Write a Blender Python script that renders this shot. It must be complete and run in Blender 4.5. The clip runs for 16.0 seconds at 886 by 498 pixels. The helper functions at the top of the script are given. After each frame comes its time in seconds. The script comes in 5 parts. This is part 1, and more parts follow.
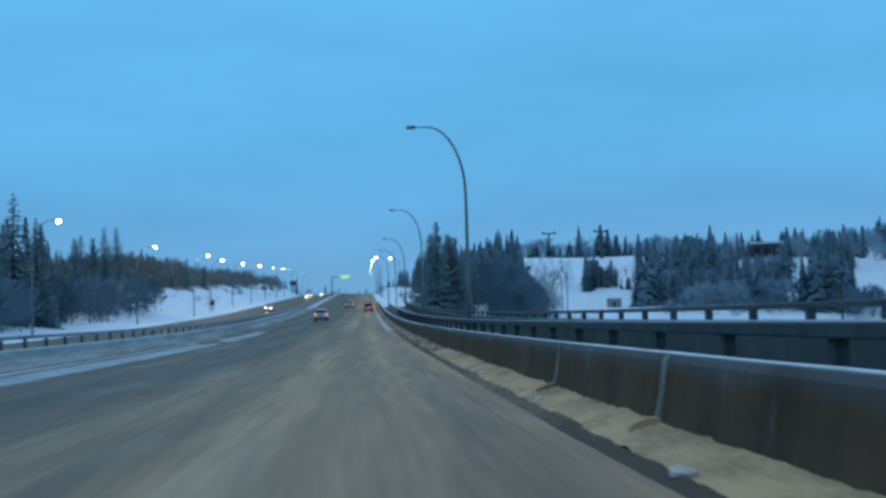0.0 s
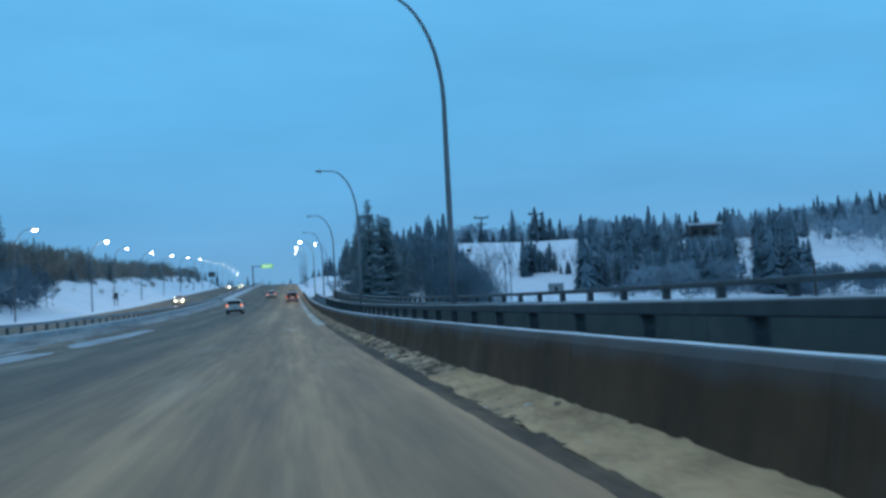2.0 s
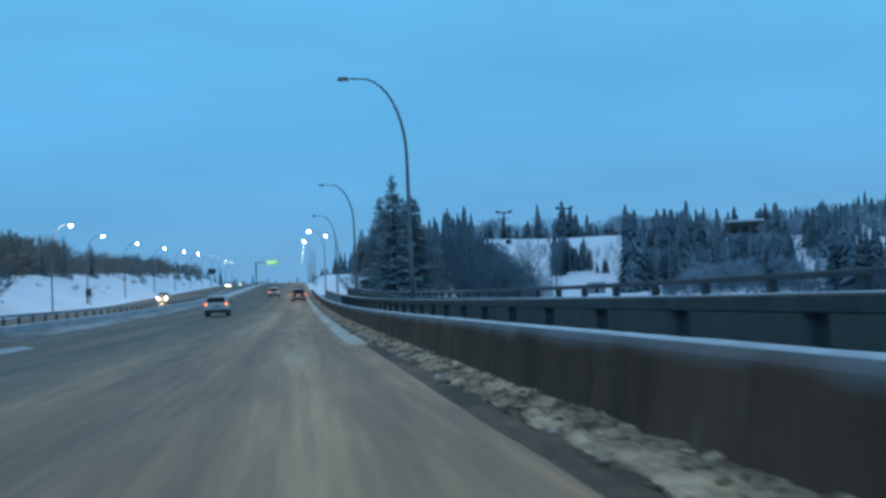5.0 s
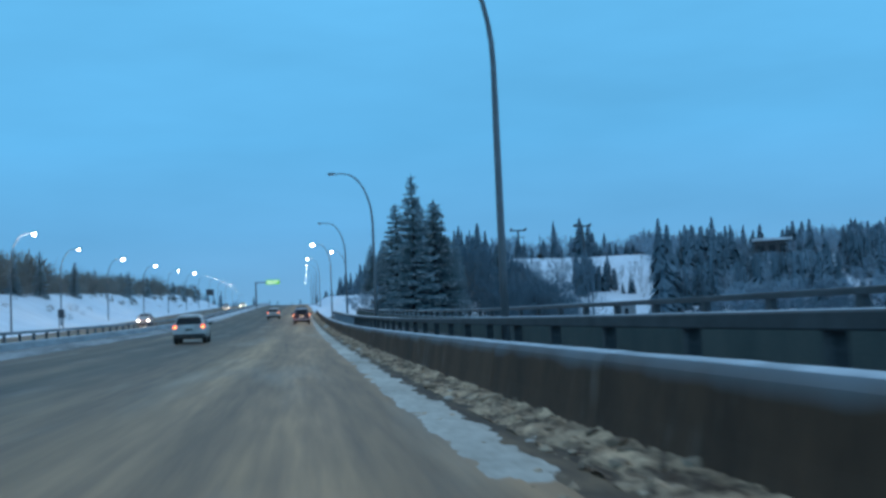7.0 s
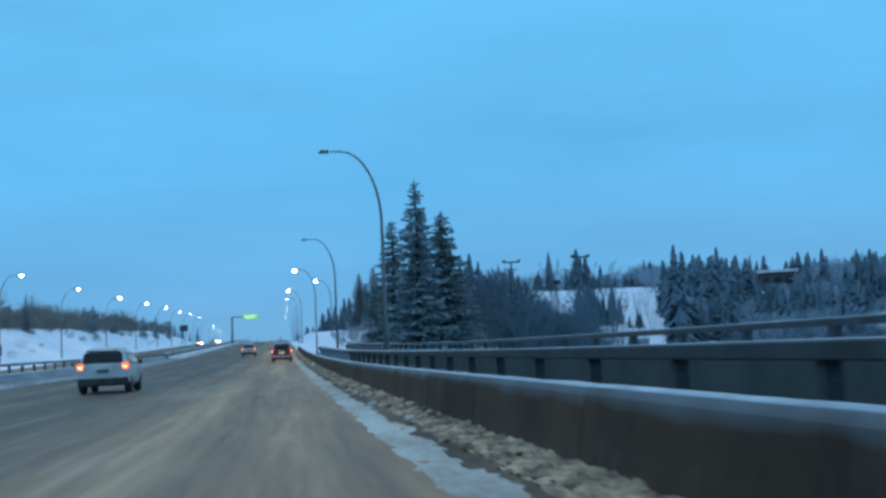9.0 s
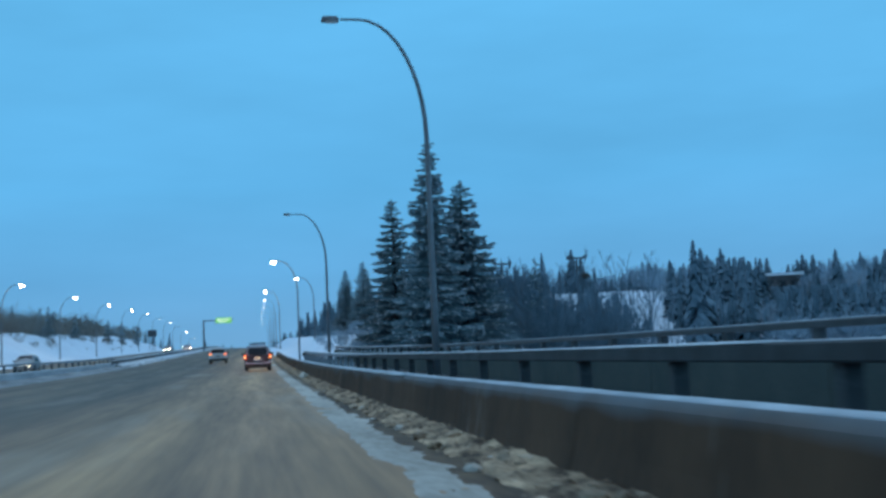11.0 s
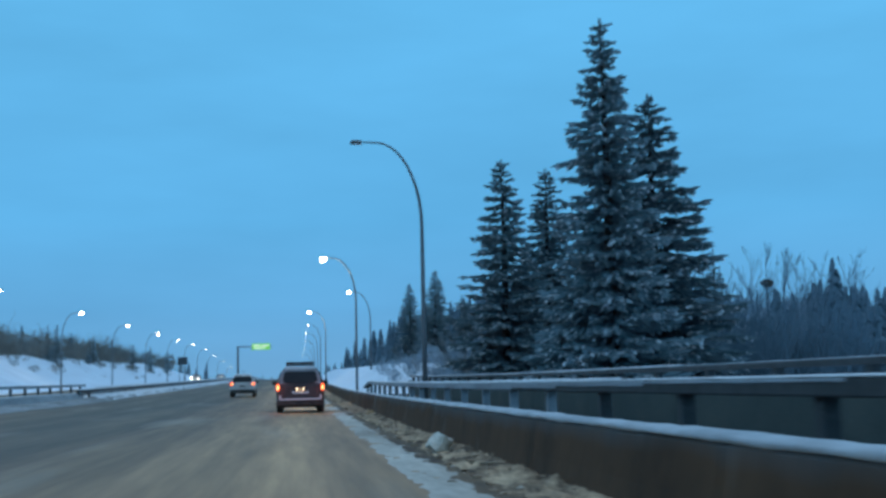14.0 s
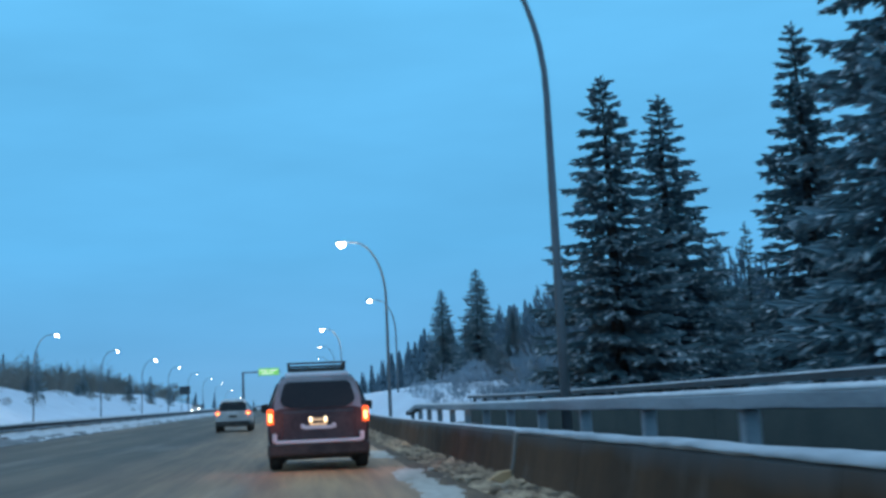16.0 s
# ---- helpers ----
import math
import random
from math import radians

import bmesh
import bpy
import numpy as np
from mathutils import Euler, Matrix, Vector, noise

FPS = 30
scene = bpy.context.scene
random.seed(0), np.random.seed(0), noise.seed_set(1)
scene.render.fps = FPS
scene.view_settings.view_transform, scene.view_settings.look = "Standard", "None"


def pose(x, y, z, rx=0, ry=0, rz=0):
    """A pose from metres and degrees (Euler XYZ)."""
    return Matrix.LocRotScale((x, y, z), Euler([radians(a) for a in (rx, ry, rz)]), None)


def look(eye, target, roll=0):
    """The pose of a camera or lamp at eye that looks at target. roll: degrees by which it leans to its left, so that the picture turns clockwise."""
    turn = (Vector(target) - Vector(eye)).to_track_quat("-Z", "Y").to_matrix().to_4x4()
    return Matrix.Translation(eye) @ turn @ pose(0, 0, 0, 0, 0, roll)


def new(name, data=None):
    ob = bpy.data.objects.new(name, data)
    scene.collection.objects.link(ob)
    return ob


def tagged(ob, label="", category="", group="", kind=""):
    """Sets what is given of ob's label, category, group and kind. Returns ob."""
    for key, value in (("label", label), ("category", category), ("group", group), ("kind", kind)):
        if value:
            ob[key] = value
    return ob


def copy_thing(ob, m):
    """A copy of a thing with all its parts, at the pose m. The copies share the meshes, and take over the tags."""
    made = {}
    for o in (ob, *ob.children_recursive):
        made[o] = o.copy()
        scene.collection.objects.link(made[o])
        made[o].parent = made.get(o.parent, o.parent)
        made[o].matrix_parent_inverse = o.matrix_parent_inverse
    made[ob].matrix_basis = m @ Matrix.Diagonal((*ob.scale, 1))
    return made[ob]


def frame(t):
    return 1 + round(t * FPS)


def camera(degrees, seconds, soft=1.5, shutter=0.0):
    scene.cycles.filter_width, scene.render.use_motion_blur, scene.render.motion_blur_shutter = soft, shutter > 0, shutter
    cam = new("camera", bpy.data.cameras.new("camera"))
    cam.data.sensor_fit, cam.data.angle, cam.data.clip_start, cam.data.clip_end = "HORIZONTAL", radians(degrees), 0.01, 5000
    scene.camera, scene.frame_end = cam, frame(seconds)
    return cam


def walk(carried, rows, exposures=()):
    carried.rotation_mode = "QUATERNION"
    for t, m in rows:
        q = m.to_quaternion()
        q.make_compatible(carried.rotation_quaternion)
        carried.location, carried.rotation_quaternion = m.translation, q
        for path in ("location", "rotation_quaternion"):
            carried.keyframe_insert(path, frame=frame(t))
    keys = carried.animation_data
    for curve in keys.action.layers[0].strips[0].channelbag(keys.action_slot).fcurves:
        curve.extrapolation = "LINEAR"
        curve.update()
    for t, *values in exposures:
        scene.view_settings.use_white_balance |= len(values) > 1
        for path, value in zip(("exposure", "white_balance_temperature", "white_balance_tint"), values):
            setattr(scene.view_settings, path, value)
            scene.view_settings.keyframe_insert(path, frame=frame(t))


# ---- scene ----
cam = camera(41.0, 16.0, soft=3.0, shutter=0.4)
PATH = [
    (0.0, pose(-0.347, -0.000, 1.300, 93.278, 1.756, -3.701)),
    (0.5, pose(-0.289, 6.101, 1.272, 93.286, 2.174, -5.327)),
    (1.0, pose(-0.235, 12.195, 1.250, 93.601, 2.270, -6.391)),
    (1.5, pose(-0.206, 18.352, 1.232, 92.955, 2.434, -6.559)),
    (2.0, pose(-0.133, 24.565, 1.220, 92.633, 2.912, -7.295)),
    (2.5, pose(-0.070, 30.821, 1.213, 93.092, 2.785, -7.402)),
    (3.0, pose(-0.045, 37.110, 1.212, 92.784, 2.731, -7.335)),
    (3.5, pose(-0.041, 43.426, 1.216, 92.139, 2.503, -7.444)),
    (4.0, pose(0.007, 49.734, 1.226, 92.397, 2.461, -7.292)),
    (4.2, pose(0.039, 52.244, 1.232, 92.463, 2.631, -7.042)),
    (6.3, pose(-0.040, 77.974, 1.340, 93.504, 2.477, -6.888)),
    (6.5, pose(-0.021, 80.412, 1.355, 93.673, 2.504, -6.851)),
    (7.0, pose(0.015, 86.487, 1.396, 93.849, 2.507, -6.807)),
    (7.5, pose(-0.051, 92.545, 1.442, 94.256, 2.457, -7.007)),
    (8.0, pose(-0.057, 98.601, 1.493, 95.616, 2.509, -7.546)),
    (8.5, pose(-0.006, 104.679, 1.550, 95.642, 2.625, -7.614)),
    (9.0, pose(0.026, 110.797, 1.612, 95.606, 2.683, -7.733)),
    (9.5, pose(0.052, 116.969, 1.681, 95.179, 2.946, -7.950)),
    (12.0, pose(0.025, 148.332, 2.110, 97.061, 2.396, -9.243)),
    (12.5, pose(0.029, 154.785, 2.216, 97.723, 2.678, -8.772)),
    (13.0, pose(0.088, 161.284, 2.328, 98.301, 2.467, -8.651)),
    (13.5, pose(0.027, 167.816, 2.447, 98.508, 1.657, -8.618)),
    (14.0, pose(0.008, 174.325, 2.571, 97.749, 1.350, -6.931)),
    (14.5, pose(0.020, 180.832, 2.702, 97.202, 1.440, -7.347)),
    (15.0, pose(0.028, 187.314, 2.838, 97.062, 2.301, -7.116)),
    (15.5, pose(-0.050, 193.657, 2.976, 97.760, 2.338, -6.918)),
    (16.0, pose(-0.030, 199.900, 3.118, 98.998, 2.656, -6.291)),
]
walk(cam, PATH, exposures=((0.0, 0.0), (4.0, 0.0), (7.0, 0.04), (9.0, 0.12), (12.0, -0.03), (14.5, -0.03), (16.0, 0.06)))

# ---------------------------------------------------------------- world and light
SKY_STRENGTH = 1.0


def build_world():
    world = bpy.data.worlds.new("dusk_sky")
    scene.world = world
    world.use_nodes = True
    nt = world.node_tree
    nodes, links = nt.nodes, nt.links
    bg = nodes["Background"]
    bg.inputs["Strength"].default_value = SKY_STRENGTH
    tc = nodes.new("ShaderNodeTexCoord")
    sep = nodes.new("ShaderNodeSeparateXYZ")
    links.new(tc.outputs["Generated"], sep.inputs[0])
    ramp = nodes.new("ShaderNodeValToRGB")
    links.new(sep.outputs["Z"], ramp.inputs[0])
    e = ramp.color_ramp.elements
    e[0].position, e[0].color = 0.0, (0.165, 0.375, 0.63, 1)
    e[1].position, e[1].color = 1.0, (0.50, 0.67, 0.90, 1)
    for p, c in ((0.03, (0.165, 0.41, 0.70, 1)), (0.085, (0.13, 0.41, 0.735, 1)), (0.16, (0.12, 0.455, 0.82, 1)), (0.40, (0.135, 0.525, 0.92, 1)), (0.62, (0.33, 0.60, 0.90, 1))):
        n = e.new(p)
        n.color = c
    # long soft cloud streaks
    mp = nodes.new("ShaderNodeMapping")
    mp.inputs["Scale"].default_value = (2.2, 2.2, 9.0)
    links.new(tc.outputs["Generated"], mp.inputs[0])
    nz = nodes.new("ShaderNodeTexNoise")
    nz.inputs["Scale"].default_value, nz.inputs["Detail"].default_value = 1.6, 4.0
    links.new(mp.outputs[0], nz.inputs["Vector"])
    cr = nodes.new("ShaderNodeMapRange")
    cr.inputs["From Min"].default_value, cr.inputs["From Max"].default_value = 0.3, 0.7
    cr.inputs["To Min"].default_value, cr.inputs["To Max"].default_value = 0.91, 1.06
    links.new(nz.outputs["Fac"], cr.inputs["Value"])
    mul = nodes.new("ShaderNodeMix")
    mul.data_type, mul.blend_type = "RGBA", "MULTIPLY"
    mul.inputs["Factor"].default_value = 1.0
    links.new(ramp.outputs[0], mul.inputs["A"])
    links.new(cr.outputs[0], mul.inputs["B"])
    links.new(mul.outputs["Result"], bg.inputs["Color"])


build_world()

# ---------------------------------------------------------------- materials


def material(name, a, b=None, rough=0.7, metal=0.0, scale=3.0, fine=40.0, bump=0.15, stretch=(1, 1, 1), spec=0.4, vary=0.0, low=0.35, high=0.65):
    """Two colours mixed by noise at two scales, with relief."""
    m = bpy.data.materials.new(name)
    m.use_nodes = True
    nt = m.node_tree
    nodes, links = nt.nodes, nt.links
    p = nodes["Principled BSDF"]
    p.inputs["Roughness"].default_value, p.inputs["Metallic"].default_value = rough, metal
    p.inputs["Specular IOR Level"].default_value = spec
    b = b or tuple(v * 0.7 for v in a)
    tc = nodes.new("ShaderNodeTexCoord")
    mp = nodes.new("ShaderNodeMapping")
    mp.inputs["Scale"].default_value = stretch
    links.new(tc.outputs["Object"], mp.inputs[0])
    big, small = nodes.new("ShaderNodeTexNoise"), nodes.new("ShaderNodeTexNoise")
    for n, s, d in ((big, scale, 5), (small, fine, 3)):
        n.inputs["Scale"].default_value, n.inputs["Detail"].default_value = s, d
        links.new(mp.outputs[0], n.inputs["Vector"])
    add = nodes.new("ShaderNodeMath")
    add.operation = "MULTIPLY_ADD"
    add.inputs[1].default_value = 0.35
    links.new(small.outputs["Fac"], add.inputs[0])
    sub = nodes.new("ShaderNodeMath")
    sub.operation = "MULTIPLY_ADD"
    sub.inputs[1].default_value, sub.inputs[2].default_value = 0.8, -0.08
    links.new(big.outputs["Fac"], sub.inputs[0])
    links.new(sub.outputs[0], add.inputs[2])
    rg = nodes.new("ShaderNodeMapRange")
    rg.inputs["From Min"].default_value, rg.inputs["From Max"].default_value = low, high
    links.new(add.outputs[0], rg.inputs["Value"])
    mix = nodes.new("ShaderNodeMix")
    mix.data_type = "RGBA"
    mix.inputs["A"].default_value, mix.inputs["B"].default_value = (*a, 1), (*b, 1)
    links.new(rg.outputs[0], mix.inputs["Factor"])
    last = mix.outputs["Result"]
    if vary:
        info = nodes.new("ShaderNodeObjectInfo")
        hs = nodes.new("ShaderNodeHueSaturation")
        mr = nodes.new("ShaderNodeMapRange")
        mr.inputs["To Min"].default_value, mr.inputs["To Max"].default_value = 1 - vary, 1 + vary
        links.new(info.outputs["Random"], mr.inputs["Value"])
        links.new(mr.outputs[0], hs.inputs["Value"])
        links.new(last, hs.inputs["Color"])
        last = hs.outputs[0]
    links.new(last, p.inputs["Base Color"])
    if bump:
        bp = nodes.new("ShaderNodeBump")
        bp.inputs["Strength"].default_value, bp.inputs["Distance"].default_value = bump, 0.05
        links.new(add.outputs[0], bp.inputs["Height"])
        links.new(bp.outputs[0], p.inputs["Normal"])
    return m


def glow(name, colour, strength, base=(0.8, 0.8, 0.8)):
    m = bpy.data.materials.new(name)
    m.use_nodes = True
    p = m.node_tree.nodes["Principled BSDF"]
    p.inputs["Base Color"].default_value = (*base, 1)
    p.inputs["Emission Color"].default_value, p.inputs["Emission Strength"].default_value = (*colour, 1), strength
    return m


def road_material():
    """Worn asphalt under tracked brown slush, its warmth partly painted headlight glow: streaks run along the lanes."""
    m = material("road_slush", (0.212, 0.124, 0.073), (0.54, 0.315, 0.160), rough=0.62, scale=0.55, fine=7.0, bump=0.25, stretch=(1.0, 0.035, 1.0), spec=0.22, low=0.30, high=0.72)
    nt = m.node_tree
    nodes, links = nt.nodes, nt.links
    p = nodes["Principled BSDF"]
    tc = nodes.new("ShaderNodeTexCoord")
    sep = nodes.new("ShaderNodeSeparateXYZ")
    links.new(tc.outputs["Object"], sep.inputs[0])
    # wheel tracks: two dark bands a lane
    wave = nodes.new("ShaderNodeMath")
    wave.operation = "MULTIPLY"
    wave.inputs[1].default_value = 2 * math.pi / 1.85
    links.new(sep.outputs["X"], wave.inputs[0])
    co = nodes.new("ShaderNodeMath")
    co.operation = "COSINE"
    links.new(wave.outputs[0], co.inputs[0])
    # near lane left warm as painted-in headlight glow; left lanes tinted darker and bluer
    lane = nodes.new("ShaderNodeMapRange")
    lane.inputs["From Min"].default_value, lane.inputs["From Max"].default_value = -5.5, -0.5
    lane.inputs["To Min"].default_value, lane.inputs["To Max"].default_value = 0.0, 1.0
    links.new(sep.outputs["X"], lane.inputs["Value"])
    tr = nodes.new("ShaderNodeMapRange")
    tr.inputs["From Min"].default_value, tr.inputs["From Max"].default_value = -1, 1
    tr.inputs["To Min"].default_value, tr.inputs["To Max"].default_value = 0.86, 1.12
    links.new(co.outputs[0], tr.inputs["Value"])
    # broad patches of thin snow along the road
    mp = nodes.new("ShaderNodeMapping")
    mp.inputs["Scale"].default_value = (0.5, 0.05, 1)
    links.new(tc.outputs["Object"], mp.inputs[0])
    nz = nodes.new("ShaderNodeTexNoise")
    nz.inputs["Scale"].default_value, nz.inputs["Detail"].default_value = 1.1, 6
    links.new(mp.outputs[0], nz.inputs["Vector"])
    pm = nodes.new("ShaderNodeMapRange")
    pm.inputs["From Min"].default_value, pm.inputs["From Max"].default_value = 0.56, 0.74
    pm.inputs["To Max"].default_value = 0.28
    links.new(nz.outputs["Fac"], pm.inputs["Value"])
    k = nodes.new("ShaderNodeMath")
    k.operation = "MULTIPLY"
    fleck_map = nodes.new("ShaderNodeMapping")
    fleck_map.inputs["Scale"].default_value = (2.3, 0.13, 1)
    links.new(tc.outputs["Object"], fleck_map.inputs[0])
    fleck = nodes.new("ShaderNodeTexNoise")
    fleck.inputs["Scale"].default_value, fleck.inputs["Detail"].default_value = 1.4, 8
    links.new(fleck_map.outputs[0], fleck.inputs["Vector"])
    fleck_range = nodes.new("ShaderNodeMapRange")
    fleck_range.inputs["From Min"].default_value, fleck_range.inputs["From Max"].default_value = 0.34, 0.66
    fleck_range.inputs["To Min"].default_value, fleck_range.inputs["To Max"].default_value = 0.84, 1.14
    links.new(fleck.outputs["Fac"], fleck_range.inputs["Value"])
    links.new(fleck_range.outputs[0], k.inputs[0])
    links.new(tr.outputs[0], k.inputs[1])
    old = p.inputs["Base Color"].links[0].from_socket
    headlight_tint = nodes.new("ShaderNodeMix")
    headlight_tint.data_type = "RGBA"
    headlight_tint.inputs["A"].default_value, headlight_tint.inputs["B"].default_value = (0.35, 0.42, 0.51, 1), (1, 1, 1, 1)
    links.new(lane.outputs[0], headlight_tint.inputs["Factor"])
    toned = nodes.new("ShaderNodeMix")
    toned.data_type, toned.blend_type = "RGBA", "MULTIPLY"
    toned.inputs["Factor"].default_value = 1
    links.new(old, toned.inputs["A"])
    links.new(headlight_tint.outputs["Result"], toned.inputs["B"])
    old = toned.outputs["Result"]
    mul = nodes.new("ShaderNodeMix")
    mul.data_type, mul.blend_type = "RGBA", "MULTIPLY"
    mul.inputs["Factor"].default_value = 1
    links.new(old, mul.inputs["A"])
    links.new(k.outputs[0], mul.inputs["B"])
    sn = nodes.new("ShaderNodeMix")
    sn.data_type = "RGBA"
    sn.inputs["B"].default_value = (0.55, 0.47, 0.38, 1)
    links.new(pm.outputs[0], sn.inputs["Factor"])
    links.new(mul.outputs["Result"], sn.inputs["A"])
    links.new(sn.outputs["Result"], p.inputs["Base Color"])
    return m


ROAD = road_material()
SNOW = material("snow", (0.72, 0.81, 0.90), (0.62, 0.70, 0.79), rough=0.6, scale=0.25, fine=6, bump=0.3, spec=0.3)
SNOW_CAP = material("settled_snow", (0.72, 0.75, 0.78), (0.55, 0.57, 0.60), rough=0.6, scale=1.5, fine=25, bump=0.3, spec=0.3)
CRUST = material("grey_snow_crust", (0.38, 0.42, 0.46), (0.20, 0.22, 0.24), rough=0.65, scale=0.8, fine=16, bump=0.35, stretch=(1, 0.4, 1), spec=0.3, low=0.38, high=0.72)
SLUSH = material("ploughed_slush", (0.64, 0.455, 0.295), (0.080, 0.052, 0.035), rough=0.8, scale=2.6, fine=17, bump=0.8, stretch=(1, 0.45, 1), low=0.34, high=0.61, spec=0.15)
SAND_SNOW = material("sanded_snow", (0.60, 0.385, 0.215), (0.24, 0.152, 0.088), rough=0.8, scale=1.4, fine=16, bump=0.5, stretch=(1, 0.5, 1), low=0.42, high=0.74, spec=0.15)
EDGE_SNOW = material("road_edge_snow", (0.60, 0.55, 0.48), (0.30, 0.25, 0.20), rough=0.7, scale=0.9, fine=9, bump=0.4, stretch=(1, 0.25, 1), low=0.34, high=0.66)
GUTTER = material("wet_gutter_asphalt", (0.085, 0.056, 0.038), (0.29, 0.190, 0.115), rough=0.75, spec=0.15, scale=0.7, fine=7, bump=0.4, stretch=(1, 0.2, 1), low=0.42, high=0.75)
PLASTER = material("plastered_snow", (0.42, 0.45, 0.48), (0.20, 0.215, 0.23), rough=0.7, scale=0.6, fine=9, bump=0.4, stretch=(1, 0.4, 1), low=0.34, high=0.68)
GREY_SNOW = material("dirty_packed_snow", (0.34, 0.345, 0.35), (0.11, 0.105, 0.10), rough=0.7, scale=0.8, fine=8, bump=0.4, stretch=(1, 0.15, 1), low=0.36, high=0.64)
CONCRETE = material("barrier_concrete", (0.058, 0.035, 0.023), (0.130, 0.073, 0.042), rough=0.85, scale=0.7, fine=12, bump=0.35, stretch=(1, 1, 0.3), vary=0.12, low=0.32, high=0.7, spec=0.12)

def frost_dusted(m, low, high, colour, edge):
    """Frost blown on the upper face of a barrier, broken up by noise; each section has its own pattern."""
    nt = m.node_tree
    nodes, links = nt.nodes, nt.links
    p = nodes["Principled BSDF"]
    tc = nodes.new("ShaderNodeTexCoord")
    info = nodes.new("ShaderNodeObjectInfo")
    far = nodes.new("ShaderNodeVectorMath")
    far.operation = "MULTIPLY_ADD"
    far.inputs[1].default_value = (37.0, 91.0, 0.0)
    links.new(info.outputs["Random"], far.inputs[0])
    links.new(tc.outputs["Object"], far.inputs[2])
    for n in nodes:
        if n.type == "MAPPING":
            links.new(far.outputs[0], n.inputs["Vector"])
    mp = nodes.new("ShaderNodeMapping")
    mp.inputs["Scale"].default_value = (1, 0.45, 0.5)
    links.new(far.outputs[0], mp.inputs["Vector"])
    nz = nodes.new("ShaderNodeTexNoise")
    nz.inputs["Scale"].default_value, nz.inputs["Detail"].default_value = 1.3, 3
    links.new(mp.outputs[0], nz.inputs["Vector"])
    sep = nodes.new("ShaderNodeSeparateXYZ")
    links.new(tc.outputs["Object"], sep.inputs[0])
    up = nodes.new("ShaderNodeMapRange")
    up.inputs["From Min"].default_value, up.inputs["From Max"].default_value = low, high
    up.inputs["To Min"].default_value, up.inputs["To Max"].default_value = -0.55, 0.45
    links.new(sep.outputs["Z"], up.inputs["Value"])
    add = nodes.new("ShaderNodeMath")
    links.new(up.outputs[0], add.inputs[0])
    links.new(nz.outputs["Fac"], add.inputs[1])
    fac = nodes.new("ShaderNodeMapRange")
    fac.inputs["From Min"].default_value, fac.inputs["From Max"].default_value = 0.22, edge
    links.new(add.outputs[0], fac.inputs["Value"])
    mix = nodes.new("ShaderNodeMix")
    mix.data_type = "RGBA"
    mix.inputs["B"].default_value = (*colour, 1)
    links.new(fac.outputs[0], mix.inputs["Factor"])
    links.new(p.inputs["Base Color"].links[0].from_socket, mix.inputs["A"])
    # pale drips down the face, in groups
    dm = nodes.new("ShaderNodeMapping")
    dm.inputs["Scale"].default_value = (1, 3.4, 0.9)
    links.new(far.outputs[0], dm.inputs["Vector"])
    drip = nodes.new("ShaderNodeTexNoise")
    drip.inputs["Scale"].default_value, drip.inputs["Detail"].default_value = 2.0, 4
    links.new(dm.outputs[0], drip.inputs["Vector"])
    patch = nodes.new("ShaderNodeTexNoise")
    patch.inputs["Scale"].default_value, patch.inputs["Detail"].default_value = 0.45, 1
    links.new(far.outputs[0], patch.inputs["Vector"])
    prod = nodes.new("ShaderNodeMath")
    prod.operation = "MULTIPLY"
    links.new(drip.outputs["Fac"], prod.inputs[0])
    links.new(patch.outputs["Fac"], prod.inputs[1])
    amount = nodes.new("ShaderNodeMapRange")
    amount.inputs["From Min"].default_value, amount.inputs["From Max"].default_value = 0.335, 0.46
    amount.inputs["To Max"].default_value = 0.42
    links.new(prod.outputs[0], amount.inputs["Value"])
    stained = nodes.new("ShaderNodeMix")
    stained.data_type = "RGBA"
    stained.inputs["B"].default_value = (0.23, 0.205, 0.18, 1)
    links.new(amount.outputs[0], stained.inputs["Factor"])
    links.new(mix.outputs["Result"], stained.inputs["A"])
    links.new(stained.outputs["Result"], p.inputs["Base Color"])
    return m


frost_dusted(CONCRETE, 0.40, 0.80, (0.105, 0.128, 0.145), 1.05)
FROSTED_CONCRETE = material("frosted_barrier_concrete", (0.058, 0.036, 0.025), (0.122, 0.072, 0.045), rough=0.85, scale=0.7, fine=12, bump=0.35, stretch=(1, 1, 0.3), vary=0.12, low=0.32, high=0.7, spec=0.12)
frost_dusted(FROSTED_CONCRETE, 0.50, 0.76, (0.205, 0.245, 0.275), 1.1)
JOINT = material("pale_joint_seal", (0.24, 0.215, 0.19), (0.12, 0.108, 0.095), rough=0.8, scale=3, fine=30)
PARAPET = material("parapet_concrete", (0.076, 0.090, 0.086), (0.108, 0.118, 0.108), rough=0.9, scale=0.6, fine=14, bump=0.25, spec=0.12)
STEEL = material("weathered_galvanised_steel", (0.082, 0.088, 0.092), (0.055, 0.058, 0.060), rough=0.75, spec=0.2, scale=2, fine=30, bump=0.1)
RAIL_PAINT = material("dark_painted_steel", (0.085, 0.095, 0.105), (0.055, 0.06, 0.065), rough=0.6, metal=0.2, scale=2, fine=30, bump=0.1)
POST_DARK = material("frosted_steel_post", (0.058, 0.062, 0.066), (0.16, 0.165, 0.17), rough=0.7, scale=5, fine=30, low=0.52, high=0.78)
POLE = material("lamp_pole_steel", (0.185, 0.20, 0.215), (0.125, 0.135, 0.145), rough=0.55, metal=0.3, scale=1.2, fine=20, bump=0.06)
SIDEWALK = material("dark_walkway_concrete", (0.038, 0.039, 0.040), (0.075, 0.077, 0.08), rough=0.8, scale=0.8, fine=12, bump=0.3, low=0.4, high=0.8)
